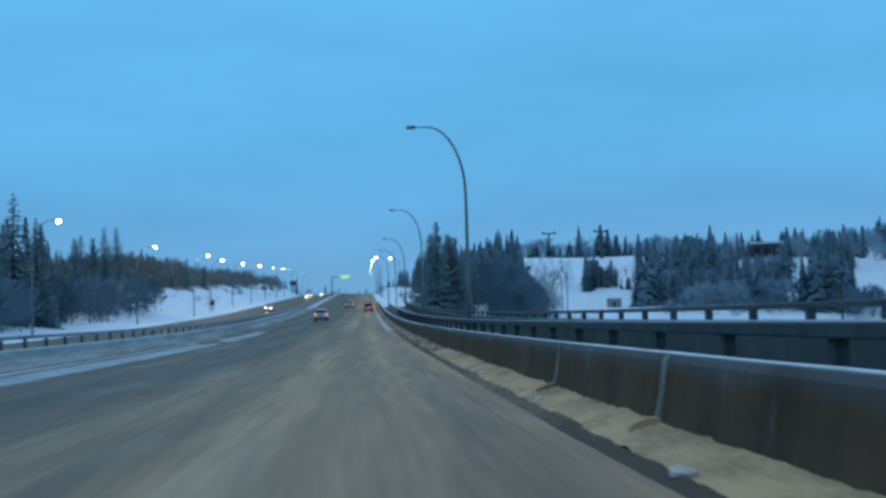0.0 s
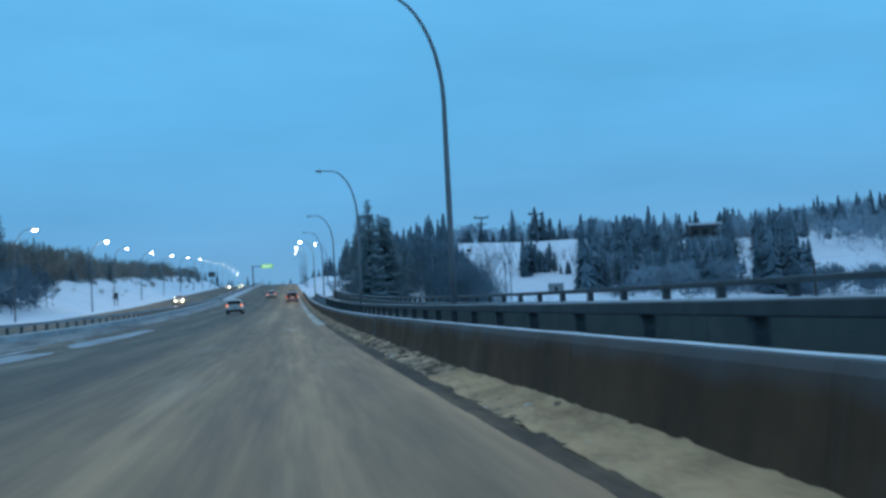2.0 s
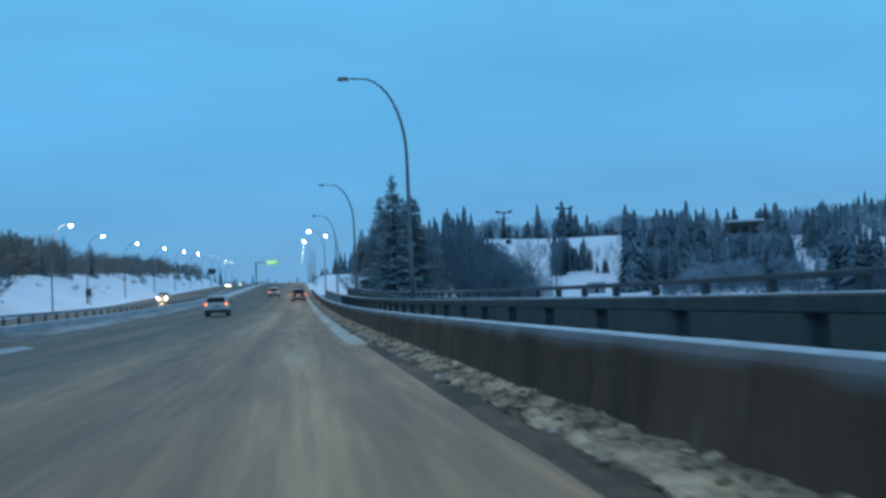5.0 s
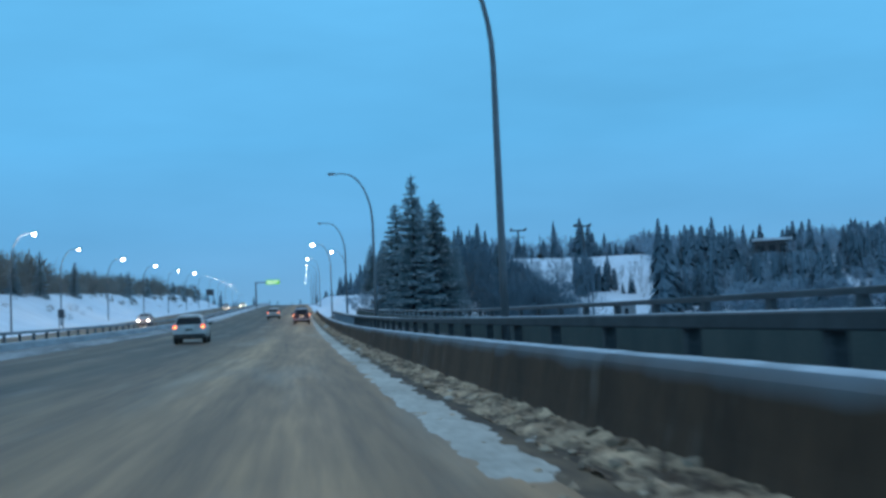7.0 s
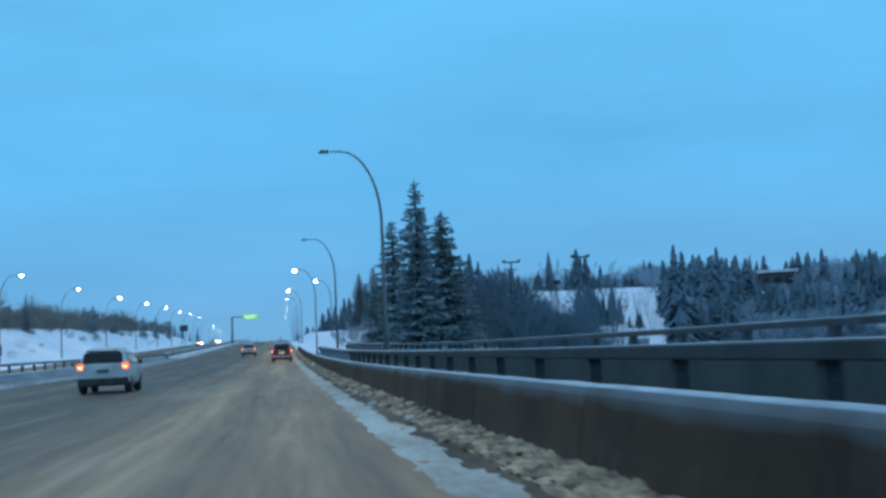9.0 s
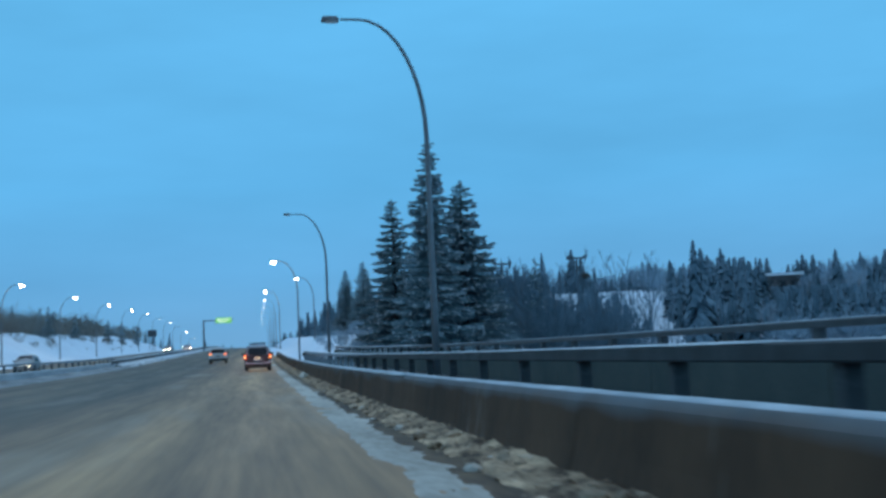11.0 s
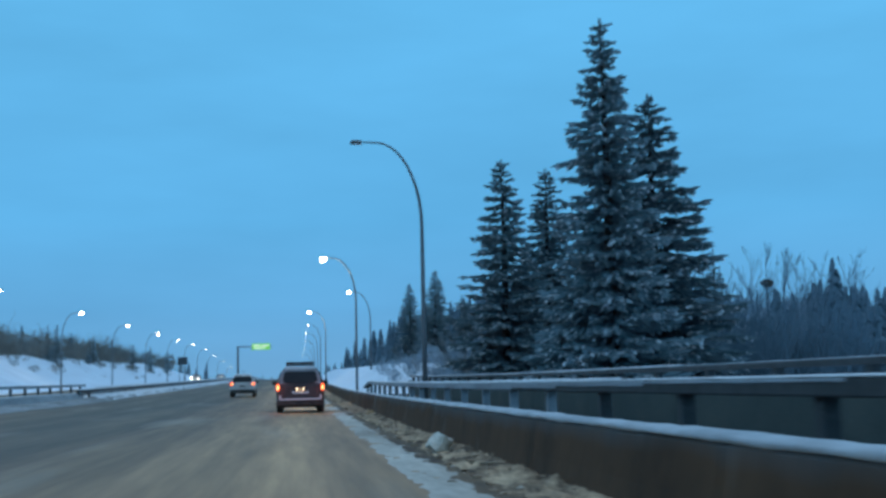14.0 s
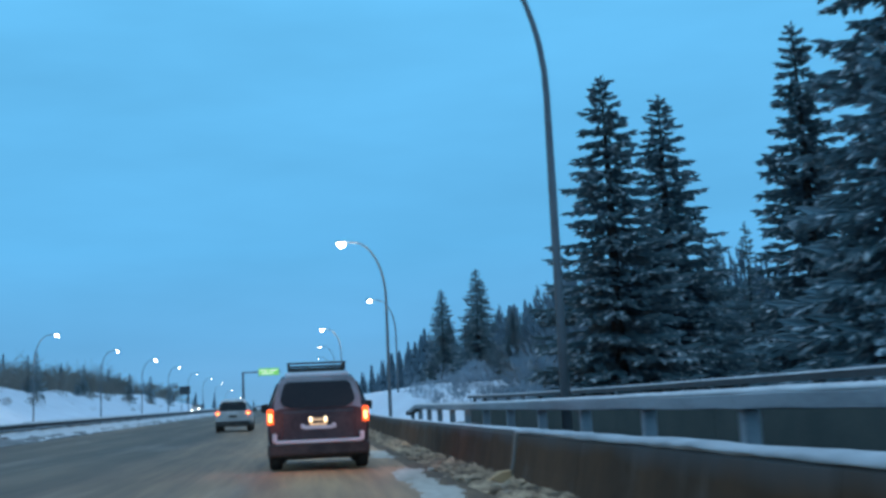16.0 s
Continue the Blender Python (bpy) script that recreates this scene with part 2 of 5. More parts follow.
NEEDLE = material("spruce_needles", (0.160, 0.225, 0.245), (0.285, 0.365, 0.395), rough=0.8, scale=0.9, fine=9, bump=0, vary=0.18, spec=0.15)
FROST = material("frost_on_boughs", (0.84, 0.88, 0.91), (0.55, 0.60, 0.64), rough=0.8, scale=1.2, fine=12, bump=0, spec=0.15)
BARK = material("spruce_bark", (0.075, 0.06, 0.05), (0.04, 0.033, 0.03), rough=0.9, scale=4, fine=30, bump=0.5)
# Bluer and lighter than spruce needles: distance haze is put into the colour.
WOODS = material("hazed_far_spruce", (0.095, 0.150, 0.185), (0.195, 0.270, 0.325), rough=0.85, scale=0.12, fine=1.5, bump=0, spec=0.1)
TWIG = material("frosted_twigs", (0.24, 0.25, 0.26), (0.12, 0.115, 0.11), rough=0.9, scale=0.5, fine=5, bump=0, vary=0.15, spec=0.1)
# Lightened and warmed here and in TWIG_BROWN, standing in for lamplight and haze.
TWIG_DARK = material("bare_brush", (0.22, 0.20, 0.175), (0.13, 0.12, 0.105), rough=0.9, scale=0.3, fine=4, bump=0, vary=0.2, spec=0.1)
# Frost tones, blued further to stand in for haze, here and in HOAR_DARK.
HOAR = material("hoar_frosted_hazed_twigs", (0.36, 0.44, 0.51), (0.23, 0.295, 0.345), rough=0.9, scale=0.05, fine=0.6, bump=0, spec=0.1)
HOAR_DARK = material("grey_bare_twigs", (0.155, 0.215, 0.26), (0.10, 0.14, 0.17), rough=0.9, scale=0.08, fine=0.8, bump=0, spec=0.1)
TWIG_BROWN = material("brown_bare_twigs", (0.27, 0.245, 0.215), (0.165, 0.16, 0.15), rough=0.9, scale=0.06, fine=0.7, bump=0, spec=0.1)
LAMP_LIT = glow("lit_lamp_lens", (1.0, 0.90, 0.72), 42.0)
LAMP_OFF = material("unlit_lamp_lens", (0.72, 0.73, 0.74), (0.60, 0.61, 0.62), rough=0.25)
RUBBER = material("dirty_tyre_rubber", (0.028, 0.027, 0.026), (0.085, 0.075, 0.068), rough=0.9, scale=6, fine=40)
RIM = material("salted_wheel_rim", (0.30, 0.29, 0.28), (0.15, 0.14, 0.13), rough=0.5, metal=0.6, scale=8, fine=40)
GLASS = material("dark_car_glass", (0.020, 0.020, 0.024), (0.030, 0.028, 0.030), rough=0.28, scale=2, fine=20, bump=0, spec=0.22)
PLASTIC = material("black_plastic_trim", (0.030, 0.029, 0.029), (0.075, 0.066, 0.06), rough=0.7, scale=3, fine=25)
TAIL = glow("tail_lamp_lens", (1.0, 0.13, 0.02), 1.7, (0.6, 0.03, 0.02))
TAIL_CORE = glow("brake_lamp_bulb", (1.0, 0.46, 0.10), 3.4)
HEAD = glow("headlamp_lens", (1.0, 0.88, 0.62), 140.0)
PLATE_GLOW = glow("plate_lamp", (1.0, 0.76, 0.42), 2.6)


def car_paint(name, a, dirt):
    return material(name, a, dirt, rough=0.42, metal=0.15, scale=1.4, fine=14, bump=0.05, low=0.42, high=0.75, spec=0.5)


# ---------------------------------------------------------------- helpers for meshes


def smooth(a, b, v):
    u = min(1.0, max(0.0, (v - a) / (b - a)))
    return u * u * (3 - 2 * u)


def dip(y):
    return min(0.07, max(-0.08, -0.08 + (y - 20) / 180 * 0.15))


def zr(y):
    """Height of the highway along its length: a sag, a climb of about three percent, then a crest."""
    if y < 250:
        return 7.044e-5 * y * y - 4.986e-3 * y + 0.15 + dip(y)
    z = 3.376 + 0.0335 * (min(y, 500) - 250)
    if y > 500:
        v = y - 500
        z += 0.0335 * v - 0.000105 * v * v if v < 420 else -4.45 - 0.055 * (v - 420)
    return z


def lift(x, y):
    """Cross fall: the road rises a little towards the far carriageway."""
    return 0.017 * min(max(-x, 0.0), 14.0) * smooth(70, 190, y)


def zroad(x, y):
    return zr(y) + lift(x, y)


def mesh_object(name, verts, faces, mat, parent=None, label="", smooth_shade=False):
    me = bpy.data.meshes.new(name)
    me.from_pydata([tuple(v) for v in verts], [], [tuple(f) for f in faces])
    me.materials.append(mat)
    if smooth_shade:
        me.polygons.foreach_set("use_smooth", [True] * len(me.polygons))
    me.update()
    ob = new(name, me)
    ob.parent = parent
    if label:
        ob["label"] = label
    return ob


def part(name, bm, mat, parent=None, label="", smooth_shade=False):
    bmesh.ops.recalc_face_normals(bm, faces=bm.faces)
    me = bpy.data.meshes.new(name)
    bm.to_mesh(me)
    bm.free()
    me.materials.append(mat)
    if smooth_shade:
        for poly in me.polygons:
            poly.use_smooth = True
    ob = new(name, me)
    ob.parent = parent
    if label:
        ob["label"] = label
    return ob


def thing(name, label, category, place=None, group="", kind=""):
    ob = new(name)
    ob.empty_display_size = 0.3
    if place is not None:
        ob.matrix_basis = place
    return tagged(ob, label, category, group, kind)


def block(bm, x0, x1, y0, y1, z0, z1, bevel=0.0, taper=1.0, m=None):
    """A box with bevelled edges; taper narrows its top."""
    g = bmesh.ops.create_cube(bm, size=1.0)
    for v in g["verts"]:
        k = taper if v.co.z > 0 else 1.0
        v.co = Vector(((x0 + x1) / 2 + v.co.x * (x1 - x0) * k, (y0 + y1) / 2 + v.co.y * (y1 - y0) * k, (z0 + z1) / 2 + v.co.z * (z1 - z0)))
    if m is not None:
        bmesh.ops.transform(bm, matrix=m, verts=g["verts"])
    if bevel:
        edges = list({e for v in g["verts"] for e in v.link_edges})
        bmesh.ops.bevel(bm, geom=edges, offset=bevel, segments=2, profile=0.5, affect="EDGES")
    return bm


def tube(bm, points, radii, sides=8):
    """A round bar through points, with its own radius at each."""
    rings = []
    for i, p in enumerate(points):
        p = Vector(p)
        a, b = Vector(points[max(i - 1, 0)]), Vector(points[min(i + 1, len(points) - 1)])
        d = (b - a).normalized()
        side = d.cross(Vector((0, 1, 0.01))).normalized()
        up = side.cross(d)
        rings.append([bm.verts.new(p + radii[i] * (math.cos(t) * side + math.sin(t) * up)) for t in (2 * math.pi * k / sides for k in range(sides))])
    for r, s in zip(rings, rings[1:]):
        for k in range(sides):
            bm.faces.new((r[k], r[(k + 1) % sides], s[(k + 1) % sides], s[k]))
    bm.faces.new(rings[0][::-1])
    bm.faces.new(rings[-1])
    return bm


def sweep(name, profile, ys, mat, parent=None, label="", jitter=0.0, closed=True, base=zroad, smooth_shade=False, seed=3, grain=1.0, sway=0.6):
    """A cross-section (x, z above the road) carried along the road; jitter roughens it."""
    rnd = random.Random(seed)
    n = len(profile)
    verts, faces = [], []
    for y in ys:
        for i, (x, z) in enumerate(profile):
            jx = jz = 0.0
            if jitter:
                q = Vector((x * 1.3 * grain + seed, y * 0.55 * grain, z + i * 0.7))
                jz = jitter * (noise.noise(q) + 0.6 * noise.noise(q * 3.1) + 0.25 * rnd.uniform(-1, 1))
                jx = sway * jitter * (noise.noise(q + Vector((7, 3, 1))) + 0.5 * noise.noise(q * 2.7))
            verts.append((x + jx, y, base(x, y) + z + (jz if z > 0.005 else 0)))
    m = n if closed else n - 1
    for j in range(len(ys) - 1):
        for i in range(m):
            a, b = j * n + i, j * n + (i + 1) % n
            faces.append((a, b, b + n, a + n))
    if closed:
        faces.append(tuple(range(n))[::-1])
        faces.append(tuple((len(ys) - 1) * n + i for i in range(n)))
    return mesh_object(name, verts, faces, mat, parent, label, smooth_shade)


def steps(a, b, d):
    n = max(1, int(round((b - a) / d)))
    return [a + (b - a) * i / n for i in range(n + 1)]


# ---------------------------------------------------------------- ground


def bank(y):
    return 0.8 + 4.6 * smooth(170, 275, y)


def ground_z(x, y):
    road = zr(y) - 0.30
    if x < -29:
        s = smooth(0, 1, (-33 - x) / 15)
        far = smooth(0, 1, (-48 - x) / 120)
        return road + 0.42 * smooth(70, 230, y) + s * bank(y) + far * 7.0 + 0.7 * noise.noise(Vector((x * 0.06, y * 0.05, 1))) * smooth(0, 1, (-31 - x) / 8)
    if x <= 3.4:
        return road - 2.5 * (smooth(-29, -27, x) - smooth(2.2, 3.0, x)) * (1 - smooth(238, 250, y)) + (-0.12 if -28 < x < 3 else 0)
    # the low valley beside the bridge, the cut bank past it, and the ski hill across
    cut = road + 2.9 * smooth(5.0, 11.0, x) * smooth(268, 305, y) + 1.5 * smooth(12, 40, x) * smooth(280, 340, y)
    valley = -5.0 + 7.5 * smooth(230, 350, y)
    w = smooth(3.4, 9.0, x) * (1 - smooth(236, 262, y))
    near = cut * (1 - w) + (min(road, 0.0) - 4.5) * w
    u = min(1.0, max(0.0, (y - 350) / 150))
    hill = valley + 22.5 * (0.55 * u + 0.45 * u * u * (3 - 2 * u)) + 8.0 * smooth(520, 760, y)
    hill -= 2.6 * smooth(118, 150, x) * smooth(400, 500, y)
    hill += 8.0 * smooth(190, 262, x) * smooth(470, 560, y)
    hill += 0.9 * noise.noise(Vector((x * 0.025, y * 0.02, 4)))
    v = smooth(34, 62, x - max(0.0, y - 520) * 0.05)
    return near * (1 - v) + hill * v


def build_ground():
    xs = [-1800, -1000, -600, -400, -300, -230, -180, -140, -115] + steps(-100, -30, 2.5) + [-29, -28, -27, -20, -12, -5, 0, 2.2, 3.0, 3.4] + steps(4.5, 36, 1.5) + steps(39, 75, 3.0) + steps(80, 260, 6.0) + [300, 360, 450, 600, 900, 1400, 2200]
    ys = [-900, -500, -300, -200, -120] + steps(-80, 220, 6) + steps(224, 330, 3) + steps(335, 640, 5) + [660, 690, 730, 780, 840, 920, 1050, 1250, 1600, 2200, 3200]
    verts = [(x, y, ground_z(x, y)) for y in ys for x in xs]
    n = len(xs)
    faces = [(j * n + i, j * n + i + 1, (j + 1) * n + i + 1, (j + 1) * n + i) for j in range(len(ys) - 1) for i in range(n - 1)]
    ob = mesh_object("ground", verts, faces, SNOW, smooth_shade=True)
    return tagged(ob, "snow-covered ground with banks, a valley and a ski hill", "ground", kind="structure")


build_ground()

# ---------------------------------------------------------------- roads


def deck(name, x0, x1, ya, yb, mat, label, category, rise=0.0, n=14, thick=0.22, d=4.0):
    xs = [x0 + (x1 - x0) * i / n for i in range(n + 1)]
    top = [(x, rise + 0.012 * noise.noise(Vector((x, 0, 2)))) for x in xs]
    prof = top + [(x1, -thick), (x0, -thick)]
    ob = sweep(name, prof, steps(ya, yb, d), mat)
    return tagged(ob, label, category, kind="structure")


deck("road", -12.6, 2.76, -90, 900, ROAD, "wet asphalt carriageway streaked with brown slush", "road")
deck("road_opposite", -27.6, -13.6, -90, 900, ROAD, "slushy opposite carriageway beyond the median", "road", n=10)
deck("pavement", 3.08, 8.3, -90, 262, SIDEWALK, "snow-dusted walkway on the bridge", "pavement", rise=0.06, n=4, thick=0.5)

# ---------------------------------------------------------------- bridge barriers and rails
LIP_SNOW = material("lip_snow", (0.52, 0.56, 0.60), (0.32, 0.35, 0.38), rough=0.6, scale=1.5, fine=20, bump=0.3, spec=0.3)


def cap_snow(name, x0, x1, z, ya, yb, thick, parent, seed, d=0.6, mat=None):
    """A rounded, uneven layer of settled snow on a ledge."""
    mid = (x0 + x1) / 2
    prof = [(x0 - 0.012, z - 0.005), (x0 + 0.01, z + 0.6 * thick), (x0 + 0.3 * (x1 - x0), z + thick), (mid + 0.2 * (x1 - x0), z + thick), (x1 - 0.01, z + 0.6 * thick), (x1 + 0.012, z - 0.005)]
    return sweep(name, prof, steps(ya, yb, d), mat or SNOW_CAP, parent, "uneven settled snow", jitter=thick * 0.22, smooth_shade=True, seed=seed)


def barrier_rise(y):
    """Extra barrier height, fading along the bridge; fitted to the camera's view of its top line."""
    return 0.095 * (1 - smooth(45, 195, y))


def on_barrier(x, y):
    return zr(y) + barrier_rise(y)


def bridge_barrier():
    top = thing("bridge_barrier", "stained concrete road barrier with snow along its top", "barrier", kind="structure")
    prof = [(2.60, -0.05), (2.615, 0.06), (2.648, 0.17), (2.678, 0.30), (2.702, 0.45), (2.735, 0.66), (2.785, 0.72), (2.97, 0.72), (3.01, 0.68), (3.05, -0.05)]
    y, length, first = -42.0, 6.05, None
    while y < 296:
        if first is None:
            ob = first = sweep("section", prof, steps(0, length - 0.025, 1.5), CONCRETE, top, base=lambda x, yy: 0.0)
            frosted = first.data.copy()
            frosted.materials[0] = FROSTED_CONCRETE
        else:
            ob = new("section", frosted if 62 < y < 158 else first.data)
            ob.parent = top
        rise = 1 + barrier_rise(y + 3) / 0.72
        ob.matrix_basis = pose(0, y, zr(y), math.degrees(math.atan((zr(y + length) - zr(y)) / length))) @ Matrix.Diagonal((1, 1, rise, 1))
        y += length
    sweep("snow_cap", [(2.895, 0.712), (2.90, 0.728), (2.93, 0.737), (2.97, 0.734), (3.0, 0.712)], steps(-42, 66, 0.5), SNOW_CAP, top, "thin line of settled snow", jitter=0.006, base=on_barrier, smooth_shade=True, seed=5)
    sweep("snow_cap", [(2.80, 0.714), (2.82, 0.730), (2.88, 0.742), (2.95, 0.742), (2.99, 0.714)], steps(66, 158, 0.4), LIP_SNOW, top, "uneven settled snow", jitter=0.008, base=on_barrier, smooth_shade=True, seed=7)
    # past here the snow hangs over the edge in a thick lip, up to the end joint
    lip = [(2.742, 0.692), (2.729, 0.702), (2.727, 0.722), (2.75, 0.744), (2.83, 0.756), (2.94, 0.754), (3.02, 0.735), (3.03, 0.70), (2.99, 0.70), (2.80, 0.70)]
    sweep("snow_cap", lip, steps(158, 216, 0.3), LIP_SNOW, top, "thick lip of settled snow", jitter=0.017, base=on_barrier, smooth_shade=True, seed=6, grain=1.4)
    sweep("snow_cap", [(2.80, 0.712), (2.82, 0.730), (2.88, 0.742), (2.95, 0.742), (3.0, 0.712)], steps(216, 296, 0.4), SNOW_CAP, top, "thin settled snow", jitter=0.008, smooth_shade=True, seed=14)
    strip = [(2.58, 0.0), (2.592, 0.06), (2.625, 0.17), (2.655, 0.30), (2.679, 0.45), (2.71, 0.66), (2.76, 0.74), (2.80, 0.72), (2.74, 0.2), (2.58, 0.0)]
    for s in (12.1, 18.8, 65.0, 215.9):
        sweep("joint_strip", strip, [s - 0.09, s + 0.09], JOINT, top, "pale vertical joint strip", base=on_barrier)
        sweep("joint_foot", [(2.24, 0.0), (2.32, 0.11), (2.48, 0.17), (2.62, 0.2), (2.62, 0.0)], [s - 0.10, s - 0.04, s + 0.04, s + 0.10], SAND_SNOW, top, "packed snow at the foot of the joint", jitter=0.03, seed=int(s))
    return top


bridge_barrier()


def bridge_rail():
    top = thing("bridge_rail", "steel traffic rail on posts, carrying a band of snow", "railing", kind="structure")
    n = 0
    y = -31.2
    bm = bmesh.new()
    block(bm, -0.09, 0.09, -0.10, 0.10, -0.02, 0.90, 0.015)
    block(bm, -0.14, 0.14, -0.15, 0.15, -0.02, 0.03, 0.006)
    first = part("post", bm, POST_DARK, top)
    frosted = first.data.copy()
    frosted.materials[0] = CRUST
    while y < 258:
        ob = first if n == 0 else new("post", frosted if y > 193 else first.data)
        ob.parent = top
        ob.location = (4.84, y, zr(y) + 0.06)
        n += 1
        y += 4.0
    beam = [(4.66, 0.92), (4.645, 0.94), (4.645, 1.08), (4.665, 1.10), (4.94, 1.10), (4.96, 1.08), (4.96, 0.94), (4.94, 0.92)]
    sweep("beam", beam, steps(-34, 258.5, 3), STEEL, top, "broad steel beam", base=lambda x, yy: zr(yy) - 0.35 * smooth(252, 259, yy))
    prof = [(4.635, 1.085), (4.645, 1.125), (4.74, 1.15), (4.86, 1.15), (4.95, 1.125), (4.965, 1.085)]
    thin = [(4.67, 1.098), (4.69, 1.108), (4.76, 1.114), (4.84, 1.114), (4.91, 1.108), (4.93, 1.098)]
    sweep("snow_cap", thin, steps(-34, 146, 0.8), CRUST, top, "thin settled snow", jitter=0.003, smooth_shade=True, seed=9)
    sweep("snow_cap", [(4.64, 1.096), (4.645, 1.115), (4.72, 1.124), (4.84, 1.124), (4.92, 1.112), (4.95, 1.096)], steps(146, 192, 0.6), SNOW_CAP, top, "thin settled snow", jitter=0.006, smooth_shade=True, seed=19)
    sweep("snow_cap", prof, steps(192, 258, 0.8), SNOW_CAP, top, "uneven settled snow", jitter=0.012, base=lambda x, yy: zr(yy) - 0.35 * smooth(252, 259, yy), smooth_shade=True, seed=8)
    for ya, yb, low in ((184.0, 190.0, 1.055), (190.0, 195.5, 1.02), (195.5, 200.0, 0.98)):
        sweep("face_snow", [(4.638, low), (4.634, low + 0.01), (4.634, 1.075), (4.638, 1.09), (4.66, 1.09), (4.66, low)], steps(ya, yb, 0.5), CRUST, top, "snow plastered on the beam", jitter=0.008, seed=int(ya))
    sweep("face_snow", [(4.638, 0.93), (4.632, 0.96), (4.632, 1.07), (4.638, 1.09), (4.66, 1.09), (4.66, 0.93)], steps(200, 257, 0.7), CRUST, top, "snow plastered on the beam", jitter=0.012, base=lambda x, yy: zr(yy) - 0.35 * smooth(252, 259, yy), seed=18)
    return top


bridge_rail()


def walkway_parapet():
    top = thing("walkway_parapet", "dark concrete parapet with a handrail on short posts", "parapet", kind="structure")
    prof = [(8.30, -0.6), (8.30, 0.98), (8.33, 1.01), (8.55, 1.01), (8.58, 0.98), (8.58, -0.6)]
    y = -40.0
    while y < 262:
        sweep("panel", prof, steps(y, min(y + 8.0, 264) - 0.03, 2), PARAPET, top)
        y += 8.0
    bm = bmesh.new()
    block(bm, -0.07, 0.07, -0.13, 0.13, 0.0, 0.27, 0.012)
    first = part("post", bm, RAIL_PAINT, top)
    y, n = -36.5, 0
    while y < 262:
        ob = first if n == 0 else new("post", first.data)
        ob.parent = top
        ob.location = (8.44, y, zr(y) + 1.0)
        n += 1
        y += 3.5
    sweep("handrail", [(8.34, 1.26), (8.34, 1.36), (8.36, 1.38), (8.52, 1.38), (8.54, 1.36), (8.54, 1.26)], steps(-40, 263, 3), RAIL_PAINT, top)
    cap_snow("snow_cap", 8.37, 8.51, 1.38, 120, 200, 0.014, top, 11, 0.9, CRUST)
    cap_snow("snow_cap", 8.34, 8.54, 1.38, 200, 263, 0.035, top, 11, 0.9)
    cap_snow("ledge_snow", 8.30, 8.58, 1.01, -40, 263, 0.02, top, 13, 0.9, CRUST)
    return top


walkway_parapet()


def median_rail():
    top = thing("median_barrier", "low snow-plastered median wall with a steel rail on posts", "barrier", kind="structure")
    prof = [(-13.45, -0.1), (-13.45, 0.50), (-13.42, 0.53), (-13.14, 0.53), (-13.10, 0.50), (-12.98, 0.12), (-12.98, -0.1)]
    y = -40.0
    while y < 250:
        sweep("section", prof, steps(y, min(y + 10.0, 252) - 0.03, 2.5), PLASTER, top)
        y += 10.0
    bm = bmesh.new()
    block(bm, -0.06, 0.06, -0.07, 0.07, 0.0, 0.42, 0.012)
    first = part("post", bm, RAIL_PAINT, top)
    y, n = -38.0, 0
    while y < 251:
        ob = first if n == 0 else new("post", first.data)
        ob.parent = top
        ob.location = (-13.28, y, zroad(-13.28, y) + 0.52)
        n += 1
        y += 3.0
    sweep("beam", [(-13.36, 0.93), (-13.36, 1.03), (-13.34, 1.05), (-13.21, 1.05), (-13.19, 1.03), (-13.19, 0.93)], steps(-40, 251.5, 3), CRUST, top, "snow-crusted steel rail")
    cap_snow("snow_cap", -13.38, -13.17, 1.05, -40, 251, 0.02, top, 15, 1.0, CRUST)
    cap_snow("ledge_snow", -13.45, -13.12, 0.53, -40, 251, 0.04, top, 16, 1.0)
    return top


median_rail()


def guardrail(xa, ya, yb, label, spacing=3.8, seed=1, posts=None):
    """A steel W-beam on posts, with snow on it."""
    top = thing("guardrail", label, "guardrail", kind="structure")
    w = [(0.0, 0.46), (0.045, 0.50), (0.045, 0.545), (0.0, 0.60), (0.045, 0.655), (0.045, 0.70), (0.0, 0.74), (-0.02, 0.74), (-0.02, 0.46)]
    sweep("beam", [(xa + x, z) for x, z in w], steps(ya, yb, 3.8), STEEL, top, "corrugated steel beam")
    bm = bmesh.new()
    block(bm, -0.075, 0.075, -0.06, 0.06, -0.2, 0.72, 0.01)
    first = part("post", bm, posts or RAIL_PAINT, top)
    n, y = 0, ya + 0.4
    while y < yb:
        ob = first if n == 0 else new("post", first.data)
        ob.parent = top
        ob.location = (xa - 0.11, y, zroad(xa, y))
        n += 1
        y += spacing
    cap_snow("snow_cap", xa - 0.07, xa + 0.06, 0.735, ya, yb, 0.075, top, seed, 0.9)
    sweep("face_snow", [(xa + 0.03, 0.50), (xa + 0.062, 0.52), (xa + 0.062, 0.55), (xa + 0.03, 0.57)], steps(ya, yb, 0.9), CRUST, top, "snow caught in the beam's fold", jitter=0.02, seed=seed + 3)
    return top


guardrail(-13.0, 248, 620, "snow-topped corrugated steel guardrail along the median", seed=21)
guardrail(-14.3, 262, 560, "second snow-topped steel guardrail across the median", seed=22)

# ---------------------------------------------------------------- snow along the roads


def berm(name, prof, ya, yb, mat, label, jitter, seed, d=0.45, grain=1.0, sway=0.6):
    ob = sweep(name, prof, steps(ya, yb, d), mat, jitter=jitter, closed=False, smooth_shade=True, seed=seed, grain=grain, sway=sway)
    return tagged(ob, label, "snow", kind="stuff")


